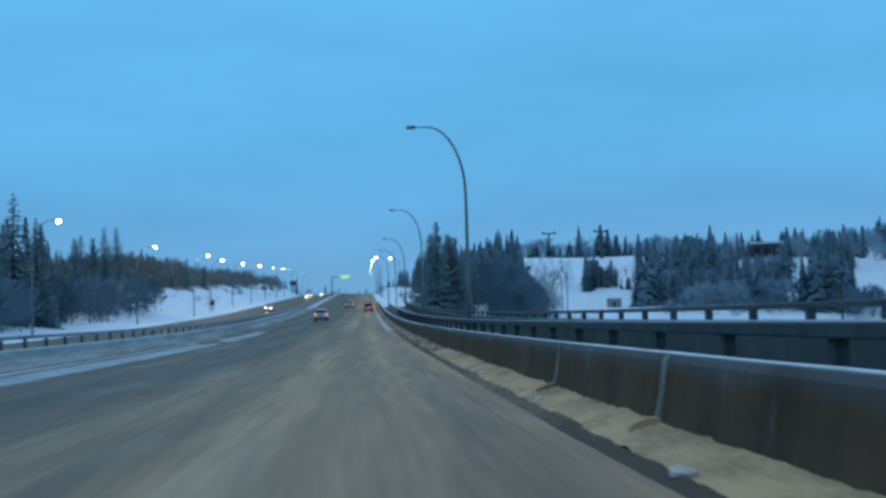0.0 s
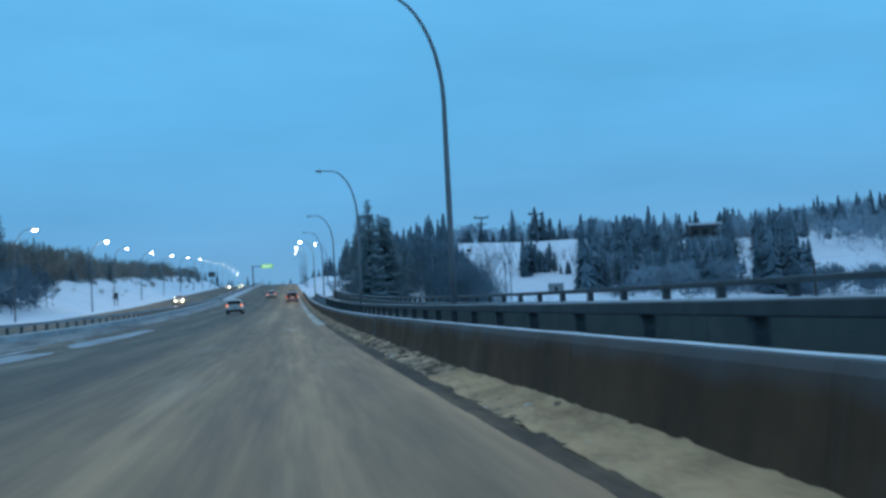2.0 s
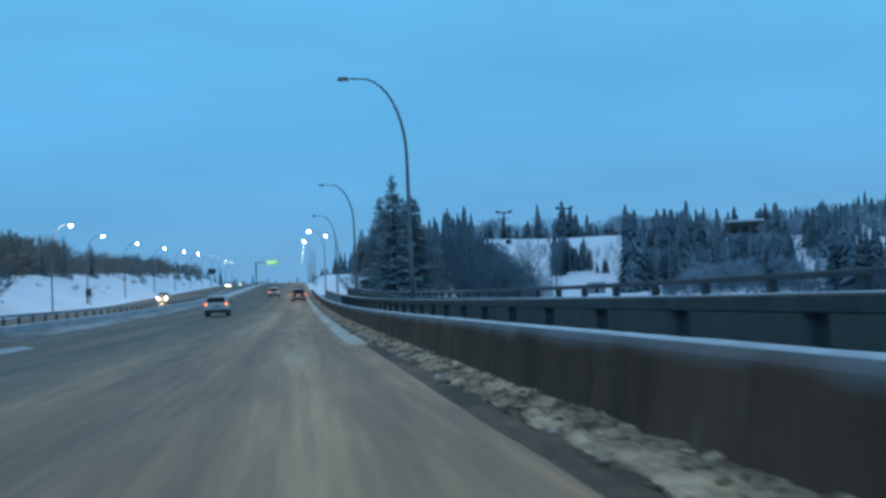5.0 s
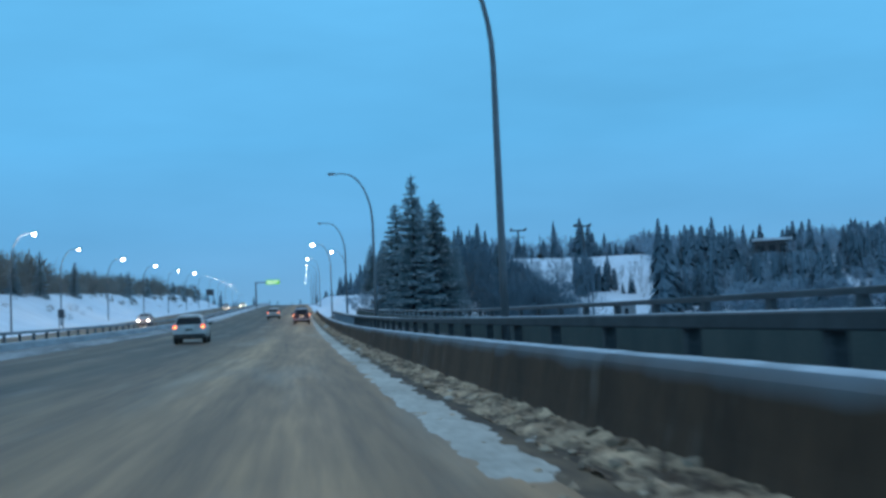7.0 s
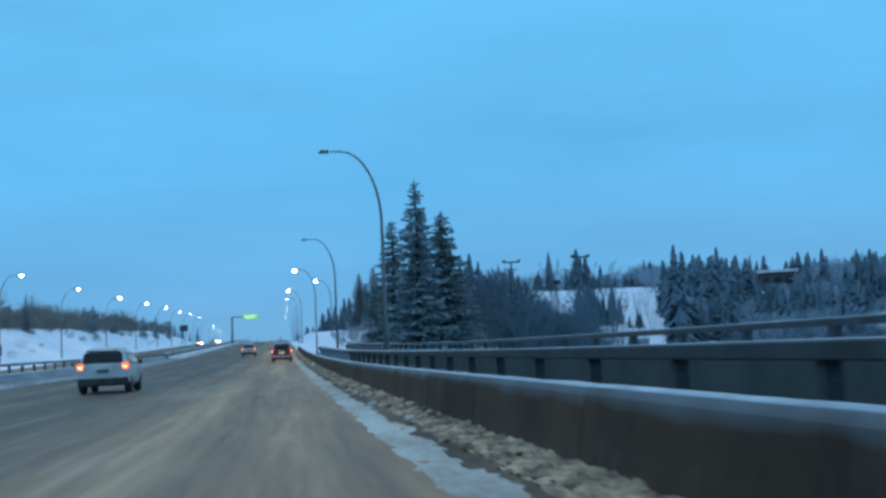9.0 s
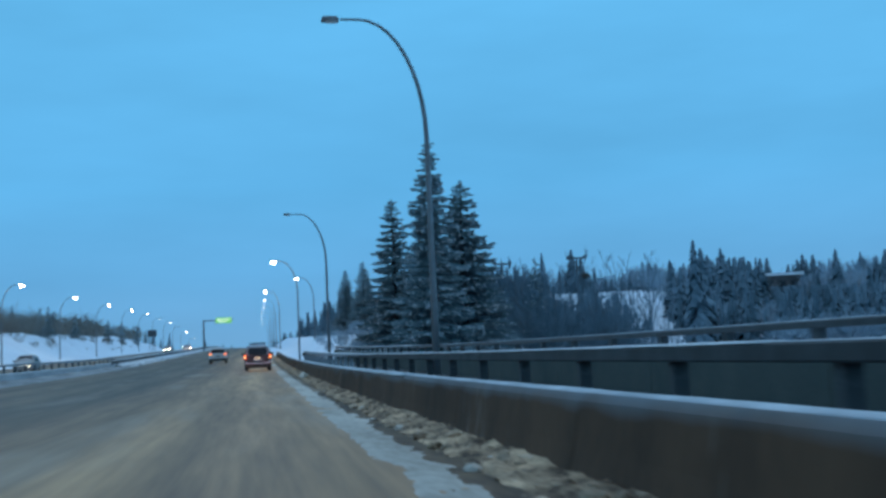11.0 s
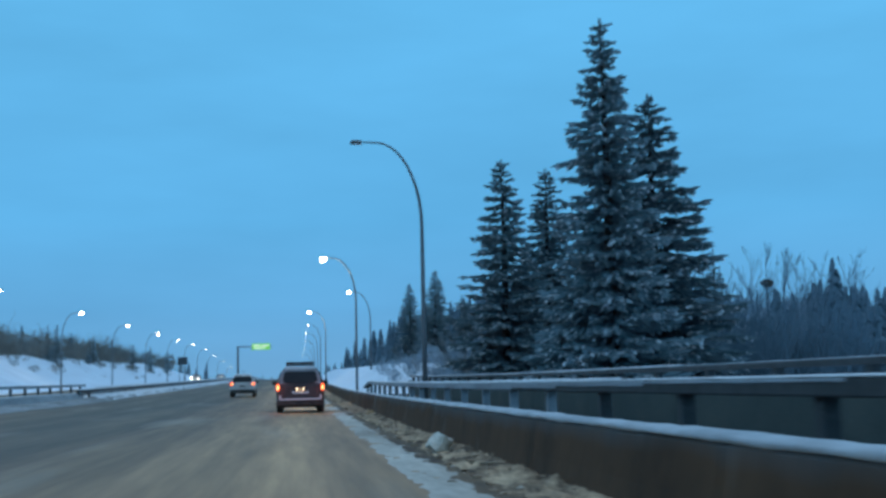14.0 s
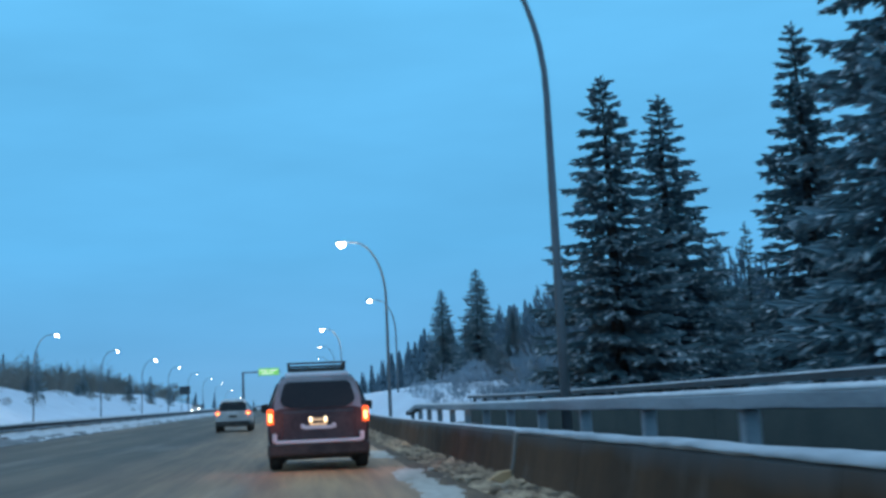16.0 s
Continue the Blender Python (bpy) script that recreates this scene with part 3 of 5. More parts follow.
BERM = [(2.00, 0.006), (2.08, 0.02), (2.15, 0.04), (2.22, 0.055), (2.29, 0.07), (2.36, 0.08), (2.43, 0.09), (2.50, 0.105), (2.57, 0.125), (2.64, 0.145), (2.70, 0.16)]
LOW_BERM = [(2.06 + (x - 2.0) * 0.92, max(0.006, z * 0.85)) for x, z in BERM]
berm("sanded_berm", BERM, -30, 44, SAND_SNOW, "smooth sand-covered snow heaped against the barrier", 0.035, 31, 0.1, 1.6, 0.8)
berm("ploughed_berm", LOW_BERM, 43.5, 290, SLUSH, "dirty ploughed slush heaped against the barrier", 0.05, 31, 0.09, 2.6, 0.9)
def patchy(x, y):
    """The thin snow at the road's edge comes and goes: it dips under the road between patches."""
    full = 0.6 * smooth(92, 112, y) * (1 - smooth(205, 225, y))
    return zroad(x, y) - 0.035 * (1 - smooth(-0.22, 0.12, full + noise.noise(Vector((0.3, y * 0.16, 5)))) * smooth(62, 84, y))


tagged(sweep("edge_snow", [(1.22, -0.014), (1.38, 0.0055), (1.54, 0.014), (1.72, 0.014), (1.90, 0.0055), (2.02, -0.014)], steps(22, 290, 0.2), EDGE_SNOW, jitter=0.02, closed=False, base=patchy, smooth_shade=True, seed=33, grain=1.8, sway=5.0), "thin patchy packed snow along the road edge", "snow", kind="stuff")
berm("wet_gutter", [(1.70, -0.01), (1.80, 0.007), (1.95, 0.011), (2.12, 0.012), (2.25, 0.012)], -40, 290, GUTTER, "dark wet gutter between road and ploughed snow", 0.004, 41, 0.3, 0.7, 10.0)
berm("median_snow", [(-12.98, 0.24), (-12.65, 0.21), (-12.3, 0.15), (-12.0, 0.06), (-11.75, 0.006)], -40, 700, GREY_SNOW, "packed snow strip beside the median wall", 0.04, 35, 0.9, 0.6, 3.0)
berm("far_edge_snow", [(-16.4, 0.006), (-15.6, 0.10), (-14.8, 0.20), (-14.2, 0.24), (-13.55, 0.2)], -40, 700, SNOW_CAP, "snow strip behind the median wall", 0.05, 37, 1.6)


def streaky(x, y):
    """The snow streaks by the passing lane fray and fade out along the bridge."""
    full = 0.22 + noise.noise(Vector((x * 0.5, y * 0.06, 9.0)))
    return zroad(x, y) - 0.035 * (1 - smooth(-0.4, 0.05, full) * (1 - smooth(85, 126, y)))


for name, xs, label in (("lane_snow", (-10.4, -10.15, -9.8, -9.45, -9.15, -8.85), "thin streak of packed snow beside the passing lane"), ("shoulder_snow", (-11.35, -11.18, -11.05, -10.92, -10.75), "narrow broken streak of snow on the shoulder")):
    prof = [(x, -0.004 if k in (0, len(xs) - 1) else 0.018) for k, x in enumerate(xs)]
    tagged(sweep(name, prof, steps(5, 128, 0.6), CRUST, jitter=0.012, closed=False, base=streaky, smooth_shade=True, seed=39, grain=0.5, sway=12.0), label, "snow", kind="stuff")


def ice_chunk(x, y, size, seed, label):
    rnd = random.Random(seed)
    bm = bmesh.new()
    bmesh.ops.create_icosphere(bm, subdivisions=2, radius=1.0)
    turn = Euler((rnd.uniform(-0.5, 0.5), rnd.uniform(-0.5, 0.5), rnd.uniform(0, 6))).to_matrix()
    sx, sy, sz = size, size * rnd.uniform(0.7, 1.7), size * rnd.uniform(0.4, 0.7)
    for v in bm.verts:
        k = 1 + 0.45 * noise.noise(v.co * 1.4 + Vector((seed, 0, 0)))
        c = turn @ (v.co * k)
        v.co = Vector((c.x * sx, c.y * sy, max(c.z, -0.6) * sz))
    ob = part("ice_chunk", bm, EDGE_SNOW if rnd.random() < 0.5 else SLUSH)
    ob.location = (x, y, zroad(x, y) + 0.5 * sz)
    return tagged(ob, label, "ice", "ice chunks along the barrier")


def ice_slab():
    """A broken slab of pale ice, tipped up on its edge against the berm."""
    bm = bmesh.new()
    block(bm, -0.085, 0.085, -0.24, 0.24, -0.15, 0.15, 0.02)
    bmesh.ops.subdivide_edges(bm, edges=list(bm.edges), cuts=2, use_grid_fill=True)
    for v in bm.verts:
        v.co += 0.07 * noise.noise_vector(v.co * 5.0) + 0.025 * noise.noise_vector(v.co * 17.0)
    ob = part("ice_slab", bm, material("dirty_ice", (0.72, 0.68, 0.60), (0.42, 0.37, 0.30), rough=0.5, scale=3, fine=25))
    ob.matrix_basis = pose(2.24, 193.2, zr(193.2) + 0.17, 18, 38, 26)
    return tagged(ob, "large pale broken ice slab tipped up beside the barrier", "ice")


ice_slab()
rnd = random.Random(12)
for i in range(170):
    yy = rnd.uniform(8, 240)
    ice_chunk(rnd.uniform(1.98, 2.55), yy, rnd.choice((0.03, 0.04, 0.05, 0.06, 0.09)) * rnd.uniform(0.8, 1.3), 40 + i, "small dirty ice lump by the barrier")



def lump_material():
    """Broken crust: every lump has its own tone, from dirty brown to nearly white."""
    m = material("broken_crust", (0.66, 0.50, 0.36), (0.38, 0.27, 0.185), rough=0.75, scale=6, fine=30, bump=0.4, spec=0.2)
    nodes, links = m.node_tree.nodes, m.node_tree.links
    geo = nodes.new("ShaderNodeNewGeometry")
    tone = nodes.new("ShaderNodeMapRange")
    tone.inputs["To Min"].default_value, tone.inputs["To Max"].default_value = 0.22, 1.05
    links.new(geo.outputs["Random Per Island"], tone.inputs["Value"])
    mul = nodes.new("ShaderNodeMix")
    mul.data_type, mul.blend_type = "RGBA", "MULTIPLY"
    mul.inputs["Factor"].default_value = 1.0
    p = nodes["Principled BSDF"]
    links.new(p.inputs["Base Color"].links[0].from_socket, mul.inputs["A"])
    links.new(tone.outputs[0], mul.inputs["B"])
    links.new(mul.outputs["Result"], p.inputs["Base Color"])
    return m


def slush_lumps(n=1800):
    """Countless broken lumps of crust and ice thrown up on the berm."""
    r = np.random.RandomState(8)
    bm = bmesh.new()
    bmesh.ops.create_icosphere(bm, subdivisions=1, radius=1.0)
    base = np.array([v.co[:] for v in bm.verts])
    tri = np.array([[v.index for v in f.verts] for f in bm.faces])
    bm.free()
    V, F = [], []
    for i in range(n):
        y = 36 + 230 * r.rand() ** 0.92
        across = r.rand()
        x = 2.02 + 0.62 * across
        size = 0.016 + 0.060 * r.rand() ** 2.6
        if y > 90 and r.rand() < 0.25:
            x, size = 1.55 + 0.5 * r.rand(), size * 0.55
        a = 6.283 * r.rand()
        p = base * (1 + 0.35 * r.uniform(-1, 1, (len(base), 1))) * (size, size * r.uniform(1.0, 2.4), size * r.uniform(0.5, 0.95))
        p = np.stack([p[:, 0] * math.cos(a) - p[:, 1] * math.sin(a), p[:, 0] * math.sin(a) + p[:, 1] * math.cos(a), p[:, 2]], 1)
        rest = 0.11 * max(0.0, (x - 2.05) / 0.6) + 0.12 * size
        V.append(p + (x, y, zroad(x, y) + rest))
        F.append(tri + i * len(base))
    ob = mesh_object("slush_lumps", np.concatenate(V).tolist(), np.concatenate(F).tolist(), lump_material())
    return tagged(ob, "broken lumps of dirty ice and snow along the berm", "snow", kind="stuff")


slush_lumps()

# ---------------------------------------------------------------- street lamps


def street_lamp(lit, height=11.55, reach=2.5, side=-1, bulb=0.58):
    """A tapered pole that bows over into an arm; side: the way that the arm reaches; bulb: lens size, swollen to stand
    in for bloom.
    """
    top = thing("street_lamp", "tall curved steel street lamp with a lit head" if lit else "tall curved steel street lamp, not lit", "street lamp", group="lit street lamps" if lit else "unlit street lamps")
    bend = 3.7
    pts, rad = [(0, 0, 0.0), (0, 0, 3), (0, 0, 6), (0, 0, height - bend)], [0.118, 0.102, 0.090, 0.076]
    for k in range(1, 11):
        a = math.pi / 2 * k / 10
        pts.append((side * (reach - 0.55) * (1 - math.cos(a)), 0, height - bend + bend * math.sin(a)))
        rad.append(0.076 - 0.0036 * k)
    pts.append((side * reach, 0, height + 0.01))
    rad.append(0.036)
    bm = bmesh.new()
    tube(bm, pts, rad, 10)
    part("pole", bm, POLE, top, smooth_shade=True)
    bm = bmesh.new()
    block(bm, -0.2, 0.2, -0.2, 0.2, -0.3, 0.05, 0.02)
    for sx in (-0.14, 0.14):
        for sy in (-0.14, 0.14):
            block(bm, sx - 0.02, sx + 0.02, sy - 0.02, sy + 0.02, 0.05, 0.1)
    part("base_plate", bm, POLE, top)
    bm = bmesh.new()
    x0, x1 = sorted((side * (reach + 0.03), side * (reach + 0.6)))
    block(bm, x0, x1, -0.17, 0.17, height - 0.06, height + 0.09, 0.045, 0.8)
    head = part("lamp_head", bm, POLE, top)
    bm = bmesh.new()
    if lit:
        g = bmesh.ops.create_uvsphere(bm, u_segments=14, v_segments=8, radius=1.0)
        for v in g["verts"]:
            v.co = Vector((side * (reach + 0.22) + v.co.x * 0.42 * bulb, v.co.y * 0.36 * bulb, height - 0.06 + v.co.z * (0.38 * bulb if v.co.z < 0 else 0.05)))
        part("lens", bm, LAMP_LIT, head, "glowing warm white lens", smooth_shade=True)
    else:
        block(bm, x0 + 0.15, x1 - 0.06, -0.12, 0.12, height - 0.085, height - 0.055, 0.01)
        part("lens", bm, LAMP_OFF, head)
    return top


dark_lamp, lit_right, lit_left = street_lamp(False), street_lamp(True, bulb=0.60), street_lamp(True, side=1, bulb=0.56)
# Far lenses are smaller so that their row looks right from the camera.
far_right, far_left = street_lamp(True, bulb=0.26), street_lamp(True, side=1, bulb=0.30)
dark_lamp.matrix_basis = pose(5.2, 9.0, zr(9.0) + 0.06)
copy_thing(dark_lamp, pose(5.14, 62.9, zr(62.9) - 0.16))
copy_thing(dark_lamp, pose(5.36, 170.9, zr(170.9) - 0.2))
for x, y, z in ((5.3, 117.0, -0.1), (5.45, 225.2, 0.06)):
    copy_thing(dark_lamp, pose(x, y, zr(y) + z))
lit_right.matrix_basis = pose(5.0, 275.0, zr(275) - 0.1)
for x, y, z in ((9.4, 327.0, 0.6), (4.9, 380.0, 0.8)):
    copy_thing(lit_right, pose(x, y, zr(y) + z - 0.1))
far_right.matrix_basis = pose(5.0, 432.0, zr(432) + 0.5)
for x, y, z in ((5.2, 484.0, 0.4), (5.2, 536.0, 0.0), (5.2, 590.0, 0.0), (5.2, 650.0, 0.0)):
    copy_thing(far_right, pose(x, y, zr(y) + z - 0.1))
lit_left.matrix_basis = pose(-33.4, 174.2, zr(174) - 0.2)
for x, y in ((-34.3, 121.6), (-33.2, 226.5), (-35.0, 264.4), (-34.7, 304.9), (-34.6, 353.0), (-34.4, 400.0), (-34.1, 446.0)):
    copy_thing(lit_left, pose(x + 0.5, y, zr(y) + 0.1 - 0.45 * smooth(226, 320, y)))
far_left.matrix_basis = pose(-33.9, 493.5, zr(493.5) - 0.35)
for y in (541.0, 588.0, 636.0, 690.0, 750.0):
    copy_thing(far_left, pose(-33.9, y, zr(y) - 0.35))


def lamp_light(x, y, z, power):
    data = bpy.data.lights.new("street_lamp_light", "POINT")
    data.energy, data.color, data.shadow_soft_size = power, (1.0, 0.86, 0.66), 0.3
    ob = new("street_lamp_light", data)
    ob.location = (x, y, z)
    return ob


for x, y in ((1.95, 275.0), (1.95, 380.0), (-30.6, 174.2), (-30.6, 226.5), (-30.6, 264.4), (-30.6, 304.9), (-30.6, 353.0)):
    lamp_light(x, y, zr(y) + 10.9, 700.0)


def sign_gantry():
    y = 426.0
    z = zr(y)
    top = thing("sign_gantry", "cantilever road sign with a glowing green panel on a steel post", "road sign", pose(-12.3, y, z))
    bm = bmesh.new()
    tube(bm, [(0, 0, -0.3), (0, 0, 4), (0, 0, 7.45)], [0.24, 0.22, 0.2], 10)
    part("post", bm, POLE, top)
    bm = bmesh.new()
    block(bm, -0.2, 7.0, -0.12, 0.12, 7.3, 7.55, 0.03)
    block(bm, 2.6, 6.8, -0.06, 0.06, 6.75, 6.85, 0.02)
    part("arm", bm, POLE, top)
    bm = bmesh.new()
    block(bm, 2.9, 6.7, -0.24, -0.17, 6.75, 8.05, 0.02)
    # Panel and legend glow themselves, in place of light shone on the sign.
    panel = part("panel", bm, glow("glowing_green_sign", (0.30, 0.85, 0.16), 0.55, (0.05, 0.30, 0.08)), top, "bright green sign face")
    white = glow("sign_legend", (0.8, 1.0, 0.75), 0.9)
    for k, (a, b, h) in enumerate(((3.2, 4.7, 7.62), (4.9, 6.3, 7.62), (3.4, 5.6, 7.12))):
        bm = bmesh.new()
        block(bm, a, b, -0.262, -0.245, h - 0.1, h + 0.1)
        part("legend_bar", bm, white, panel)
    return top


sign_gantry()


def sign_back(x, y, z0, w, h, foot, label):
    """A road sign that faces the other way, on two posts."""
    top = thing("road_sign", label, "road sign", pose(x, y, foot))
    for s in (-1, 1):
        bm = bmesh.new()
        block(bm, s * w * 0.3 - 0.06, s * w * 0.3 + 0.06, -0.06, 0.06, -0.4, z0 + h - foot, 0.01)
        part("post", bm, RAIL_PAINT, top)
    bm = bmesh.new()
    block(bm, -w / 2, w / 2, 0.065, 0.10, z0 - foot, z0 + h - foot, 0.012)
    part("panel", bm, RAIL_PAINT, top, "dark unlit back of the sign")
    return top


sign_back(-30.6, 500.0, zr(500) + 4.6, 2.6, 2.0, zr(500) - 0.3, "large dark sign back on two posts beside the opposite road")
sign_back(-33.4, 258.5, zr(258) + 1.6, 0.9, 1.2, zr(258) - 0.3, "small dark sign back standing in the snow")


berm("median_bank", [(-13.05, 0.42), (-12.8, 0.34), (-12.4, 0.16), (-11.9, 0.05)], 252, 620, SNOW_CAP, "snow banked under the median guardrail", 0.06, 41, 0.8)

# ---------------------------------------------------------------- trees


def spruce_mesh(name, height, radius, seed, whorl=0.42, boughs=7, twigs=9, frost=0.85, bare=0.0, slim=1.0):
    """Crown and frost of one spruce: boughs that sag and turn up at the tip, set with bottle-brush twigs."""
    rnd = random.Random(seed)
    v, f, sv, sf = [], [], [], []

    def blade(V, F, p, q, side):
        n = len(V)
        mid = p.lerp(q, 0.55)
        V.extend((p, mid + side, q, mid - side))
        F.append((n, n + 1, n + 2))
        F.append((n, n + 2, n + 3))

    def brush(p, d, length, width, droop):
        q = p + d * length + Vector((0, 0, -droop * length))
        flat = Vector((-d.y, d.x, 0)) * width
        blade(v, f, p, q, flat + Vector((0, 0, 0.5 * width)))
        blade(v, f, p, q, flat * 0.35 + Vector((0, 0, -width)))
        return q

    z = height * (0.04 + bare)
    while z < height * 0.975:
        u = 1 - z / height
        reach = radius * (u ** 0.82) * (0.95 + 0.3 * smooth(0.0, 0.2, u) * noise.noise(Vector((seed, z * 0.7, 0)))) + 0.05
        count = max(4, int(boughs * (0.6 + 0.5 * u)))
        phase = rnd.uniform(0, 6.28)
        for k in range(count):
            a = phase + 6.283 * k / count + rnd.uniform(-0.4, 0.4)
            L = reach * rnd.choice((0.6, 0.8, 0.92, 1.0, 1.05, 1.13)) * rnd.uniform(0.88, 1.1)
            d = Vector((math.cos(a), math.sin(a), 0))
            z0 = z + rnd.uniform(-0.5, 0.5) * whorl
            sag = rnd.uniform(-0.18, 0.22) + 0.55 * u if u > 0.1 else rnd.uniform(-0.6, -0.1)

            def at(s):
                return d * (L * s) + Vector((0, 0, z0 - sag * L * s + 0.42 * sag * L * s ** 3))

            n = max(3, int(twigs * (0.35 + 0.75 * L / radius)))
            w = (0.048 + 0.024 * L) * slim
            for i in range(n):
                s = 0.10 + 0.88 * (i + rnd.random() * 0.7) / n
                p = at(s)
                tl = min(0.14 + 0.22 * L * (1.0 - s) ** 0.7, 0.06 + 0.55 * L) * rnd.uniform(0.65, 1.3) * (0.45 + 0.55 * smooth(0.0, 0.16, u))
                for sgn in (-1, 1):
                    b = a + sgn * rnd.uniform(0.35, 1.05)
                    e = Vector((math.cos(b), math.sin(b), 0))
                    drop = rnd.uniform(0.1, 0.85)
                    q = brush(p, e, tl, w * rnd.uniform(0.7, 1.25), drop)
                    if rnd.random() < frost * (0.12 + 0.6 * s):
                        up = Vector((0, 0, 0.3 * w))
                        blade(sv, sf, p.lerp(q, rnd.uniform(0.1, 0.4)) + up, p.lerp(q, rnd.uniform(0.7, 1.02)) + up, Vector((-e.y, e.x, 0)) * w * rnd.uniform(0.7, 1.3))
                        if rnd.random() < 0.6:
                            out = e * (0.5 * w)
                            blade(sv, sf, p.lerp(q, 0.45) + out, p.lerp(q, 1.04) + out, Vector((0, 0, w * rnd.uniform(0.45, 1.0))))
            for s in (0.62, 0.8):
                brush(at(s), d, L * 0.26 + 0.12, w * 1.2, rnd.uniform(-0.25, 0.2))
        z += whorl * (0.85 + 0.35 * u) * rnd.uniform(0.8, 1.2)
    for k in range(14):
        a = 2.4 * k
        brush(Vector((0, 0, height * (0.925 + 0.0042 * k))), Vector((math.cos(a) * 0.5, math.sin(a) * 0.5, 0)), 0.42 - 0.018 * k, 0.055, -1.1)
    return v, f, sv, sf


def spruce(height, radius, seed, label, **more):
    top = thing("spruce_tree", label, "tree", group="roadside spruces")
    v, f, sv, sf = spruce_mesh("spruce", height, radius, seed, **more)
    bm = bmesh.new()
    tube(bm, [(0, 0, -0.8), (0, 0, 0.3 * height), (0.05, 0, 0.7 * height), (0, 0, 0.99 * height)], [0.028 * height * 0.5, 0.011 * height, 0.006 * height, 0.012], 8)
    part("trunk", bm, BARK, top, smooth_shade=True)
    mesh_object("crown", v, f, NEEDLE, top)
    tagged(mesh_object("frost", sv, sf, FROST, top, "frost and snow on the boughs"), kind="stuff")
    return top


TALL = "tall dark spruce with frost on its drooping boughs"
MID = "slender frosted spruce beside the road"
hero_a = spruce(22.0, 3.8, 5, TALL, boughs=11, twigs=28, whorl=0.34, slim=0.74)
hero_b = spruce(19.0, 4.0, 9, TALL, boughs=11, twigs=28, whorl=0.34, slim=0.74)
hero_c = spruce(17.0, 3.3, 17, MID, boughs=10, twigs=22, whorl=0.33, slim=0.76)
tall_a = spruce(22.0, 3.7, 6, TALL, boughs=8, twigs=9, whorl=0.55, slim=1.35)
tall_b = spruce(19.0, 3.9, 10, TALL, boughs=8, twigs=9, whorl=0.55, slim=1.35)
mid_a = spruce(17.0, 3.1, 14, MID, boughs=8, twigs=9, whorl=0.55, slim=1.35)
mid_b = spruce(14.0, 2.8, 23, MID, boughs=8, twigs=9, whorl=0.5, slim=1.35)
small = spruce(9.0, 1.9, 31, "young spruce standing in the snow", boughs=7, twigs=8, whorl=0.38)


def plant(proto, h0, x, y, tip, turn, wide=1.0, first=False):
    """Stand a spruce on the ground so that its tip reaches the height tip."""
    z = ground_z(x, y) - 0.1
    k = (tip - z) / h0
    m = pose(x, y, z, 0, 0, turn) @ Matrix.Diagonal((k * wide, k * wide, k, 1))
    if first:
        proto.matrix_basis = m
        return proto
    ob = copy_thing(proto, Matrix.Identity(4))
    ob.matrix_basis = m
    return ob


plant(hero_a, 22.0, 13.3, 223.4, 19.8, 20, 1.2, True)
plant(hero_b, 19.0, 16.1, 225.8, 17.0, 130, 1.4, True)
plant(hero_c, 17.0, 13.6, 251.0, 19.3, 40, 1.45, True)
plant(hero_c, 17.0, 17.5, 255.0, 19.5, 210, 1.45)
plant(hero_a, 22.0, 18.0, 240.0, 17.9, 250, 1.2)
plant(mid_a, 17.0, 22.5, 258.0, 13.5, 40, 1.0, True)
plant(mid_b, 14.0, 24.5, 268.0, 14.5, 210, 1.0, True)
plant(tall_a, 22.0, -45.0, 217.0, 19.5, 10, 1.2, True)
plant(tall_b, 19.0, -52.5, 222.0, 18.6, 70, 1.1, True)
plant(mid_a, 17.0, 27.6, 250.0, 13.0, 77)
plant(mid_b, 14.0, 21.5, 262.0, 15.0, 12)
plant(small, 9.0, 21.9, 311.0, 16.6, 60, 1.0, True)
plant(hero_c, 17.0, 15.9, 310.0, 18.8, 95, 1.5)
plant(hero_c, 17.0, 19.6, 312.0, 15.4, 200, 1.5)
plant(hero_c, 17.0, 14.8, 330.0, 19.4, 320, 1.4)
rnd = random.Random(4)
for i in range(22):
    y = rnd.uniform(262, 420)
    x = rnd.uniform(26, 40) if y < 335 else rnd.uniform(18, 40)
    tip = ground_z(x, y) + (rnd.uniform(5, 7.5) if y < 345 else rnd.uniform(5, 9))
    plant(rnd.choice((mid_a, mid_b)), 15.5, x, y, tip, rnd.uniform(0, 360), rnd.uniform(0.85, 1.1))
# the big spruces on the near left
plant(small, 9.0, -44.0, 172.0, 8.6, 170)
plant(tall_b, 19.0, -47.0, 208.0, 17.0, 30)
for x, y, tip in ((-43.8, 150.0, 18.5), (-41.3, 151.0, 15.4), (-43.5, 200.0, 18.3), (-39.1, 150.0, 7.1), (-48.5, 200.0, 16.4)):
    plant(tall_a, 22.0, x, y, tip, 70 * x, 1.15)
for x, y, tip in ((-47.1, 290.0, 18.2), (-44.9, 300.0, 18.0), (-46.5, 236.0, 16.0), (-44.6, 330.0, 17.6), (-43.4, 430.0, 18.2), (-49.0, 262.0, 18.0)):
    plant(rnd.choice((mid_a, mid_b)), 16.5, x, y, tip, 40 * x, 1.2)
for i in range(44):
    y = rnd.uniform(135, 335)
    x = rnd.uniform(-70, -50)
    tip = ground_z(x, y) + (11.5 - 3.5 * smooth(215, 320, y)) * rnd.uniform(0.6, 1.1)
    plant(rnd.choice((mid_a, mid_b, tall_b)), 16.5, x, y, tip, rnd.uniform(0, 360), rnd.uniform(0.9, 1.2))
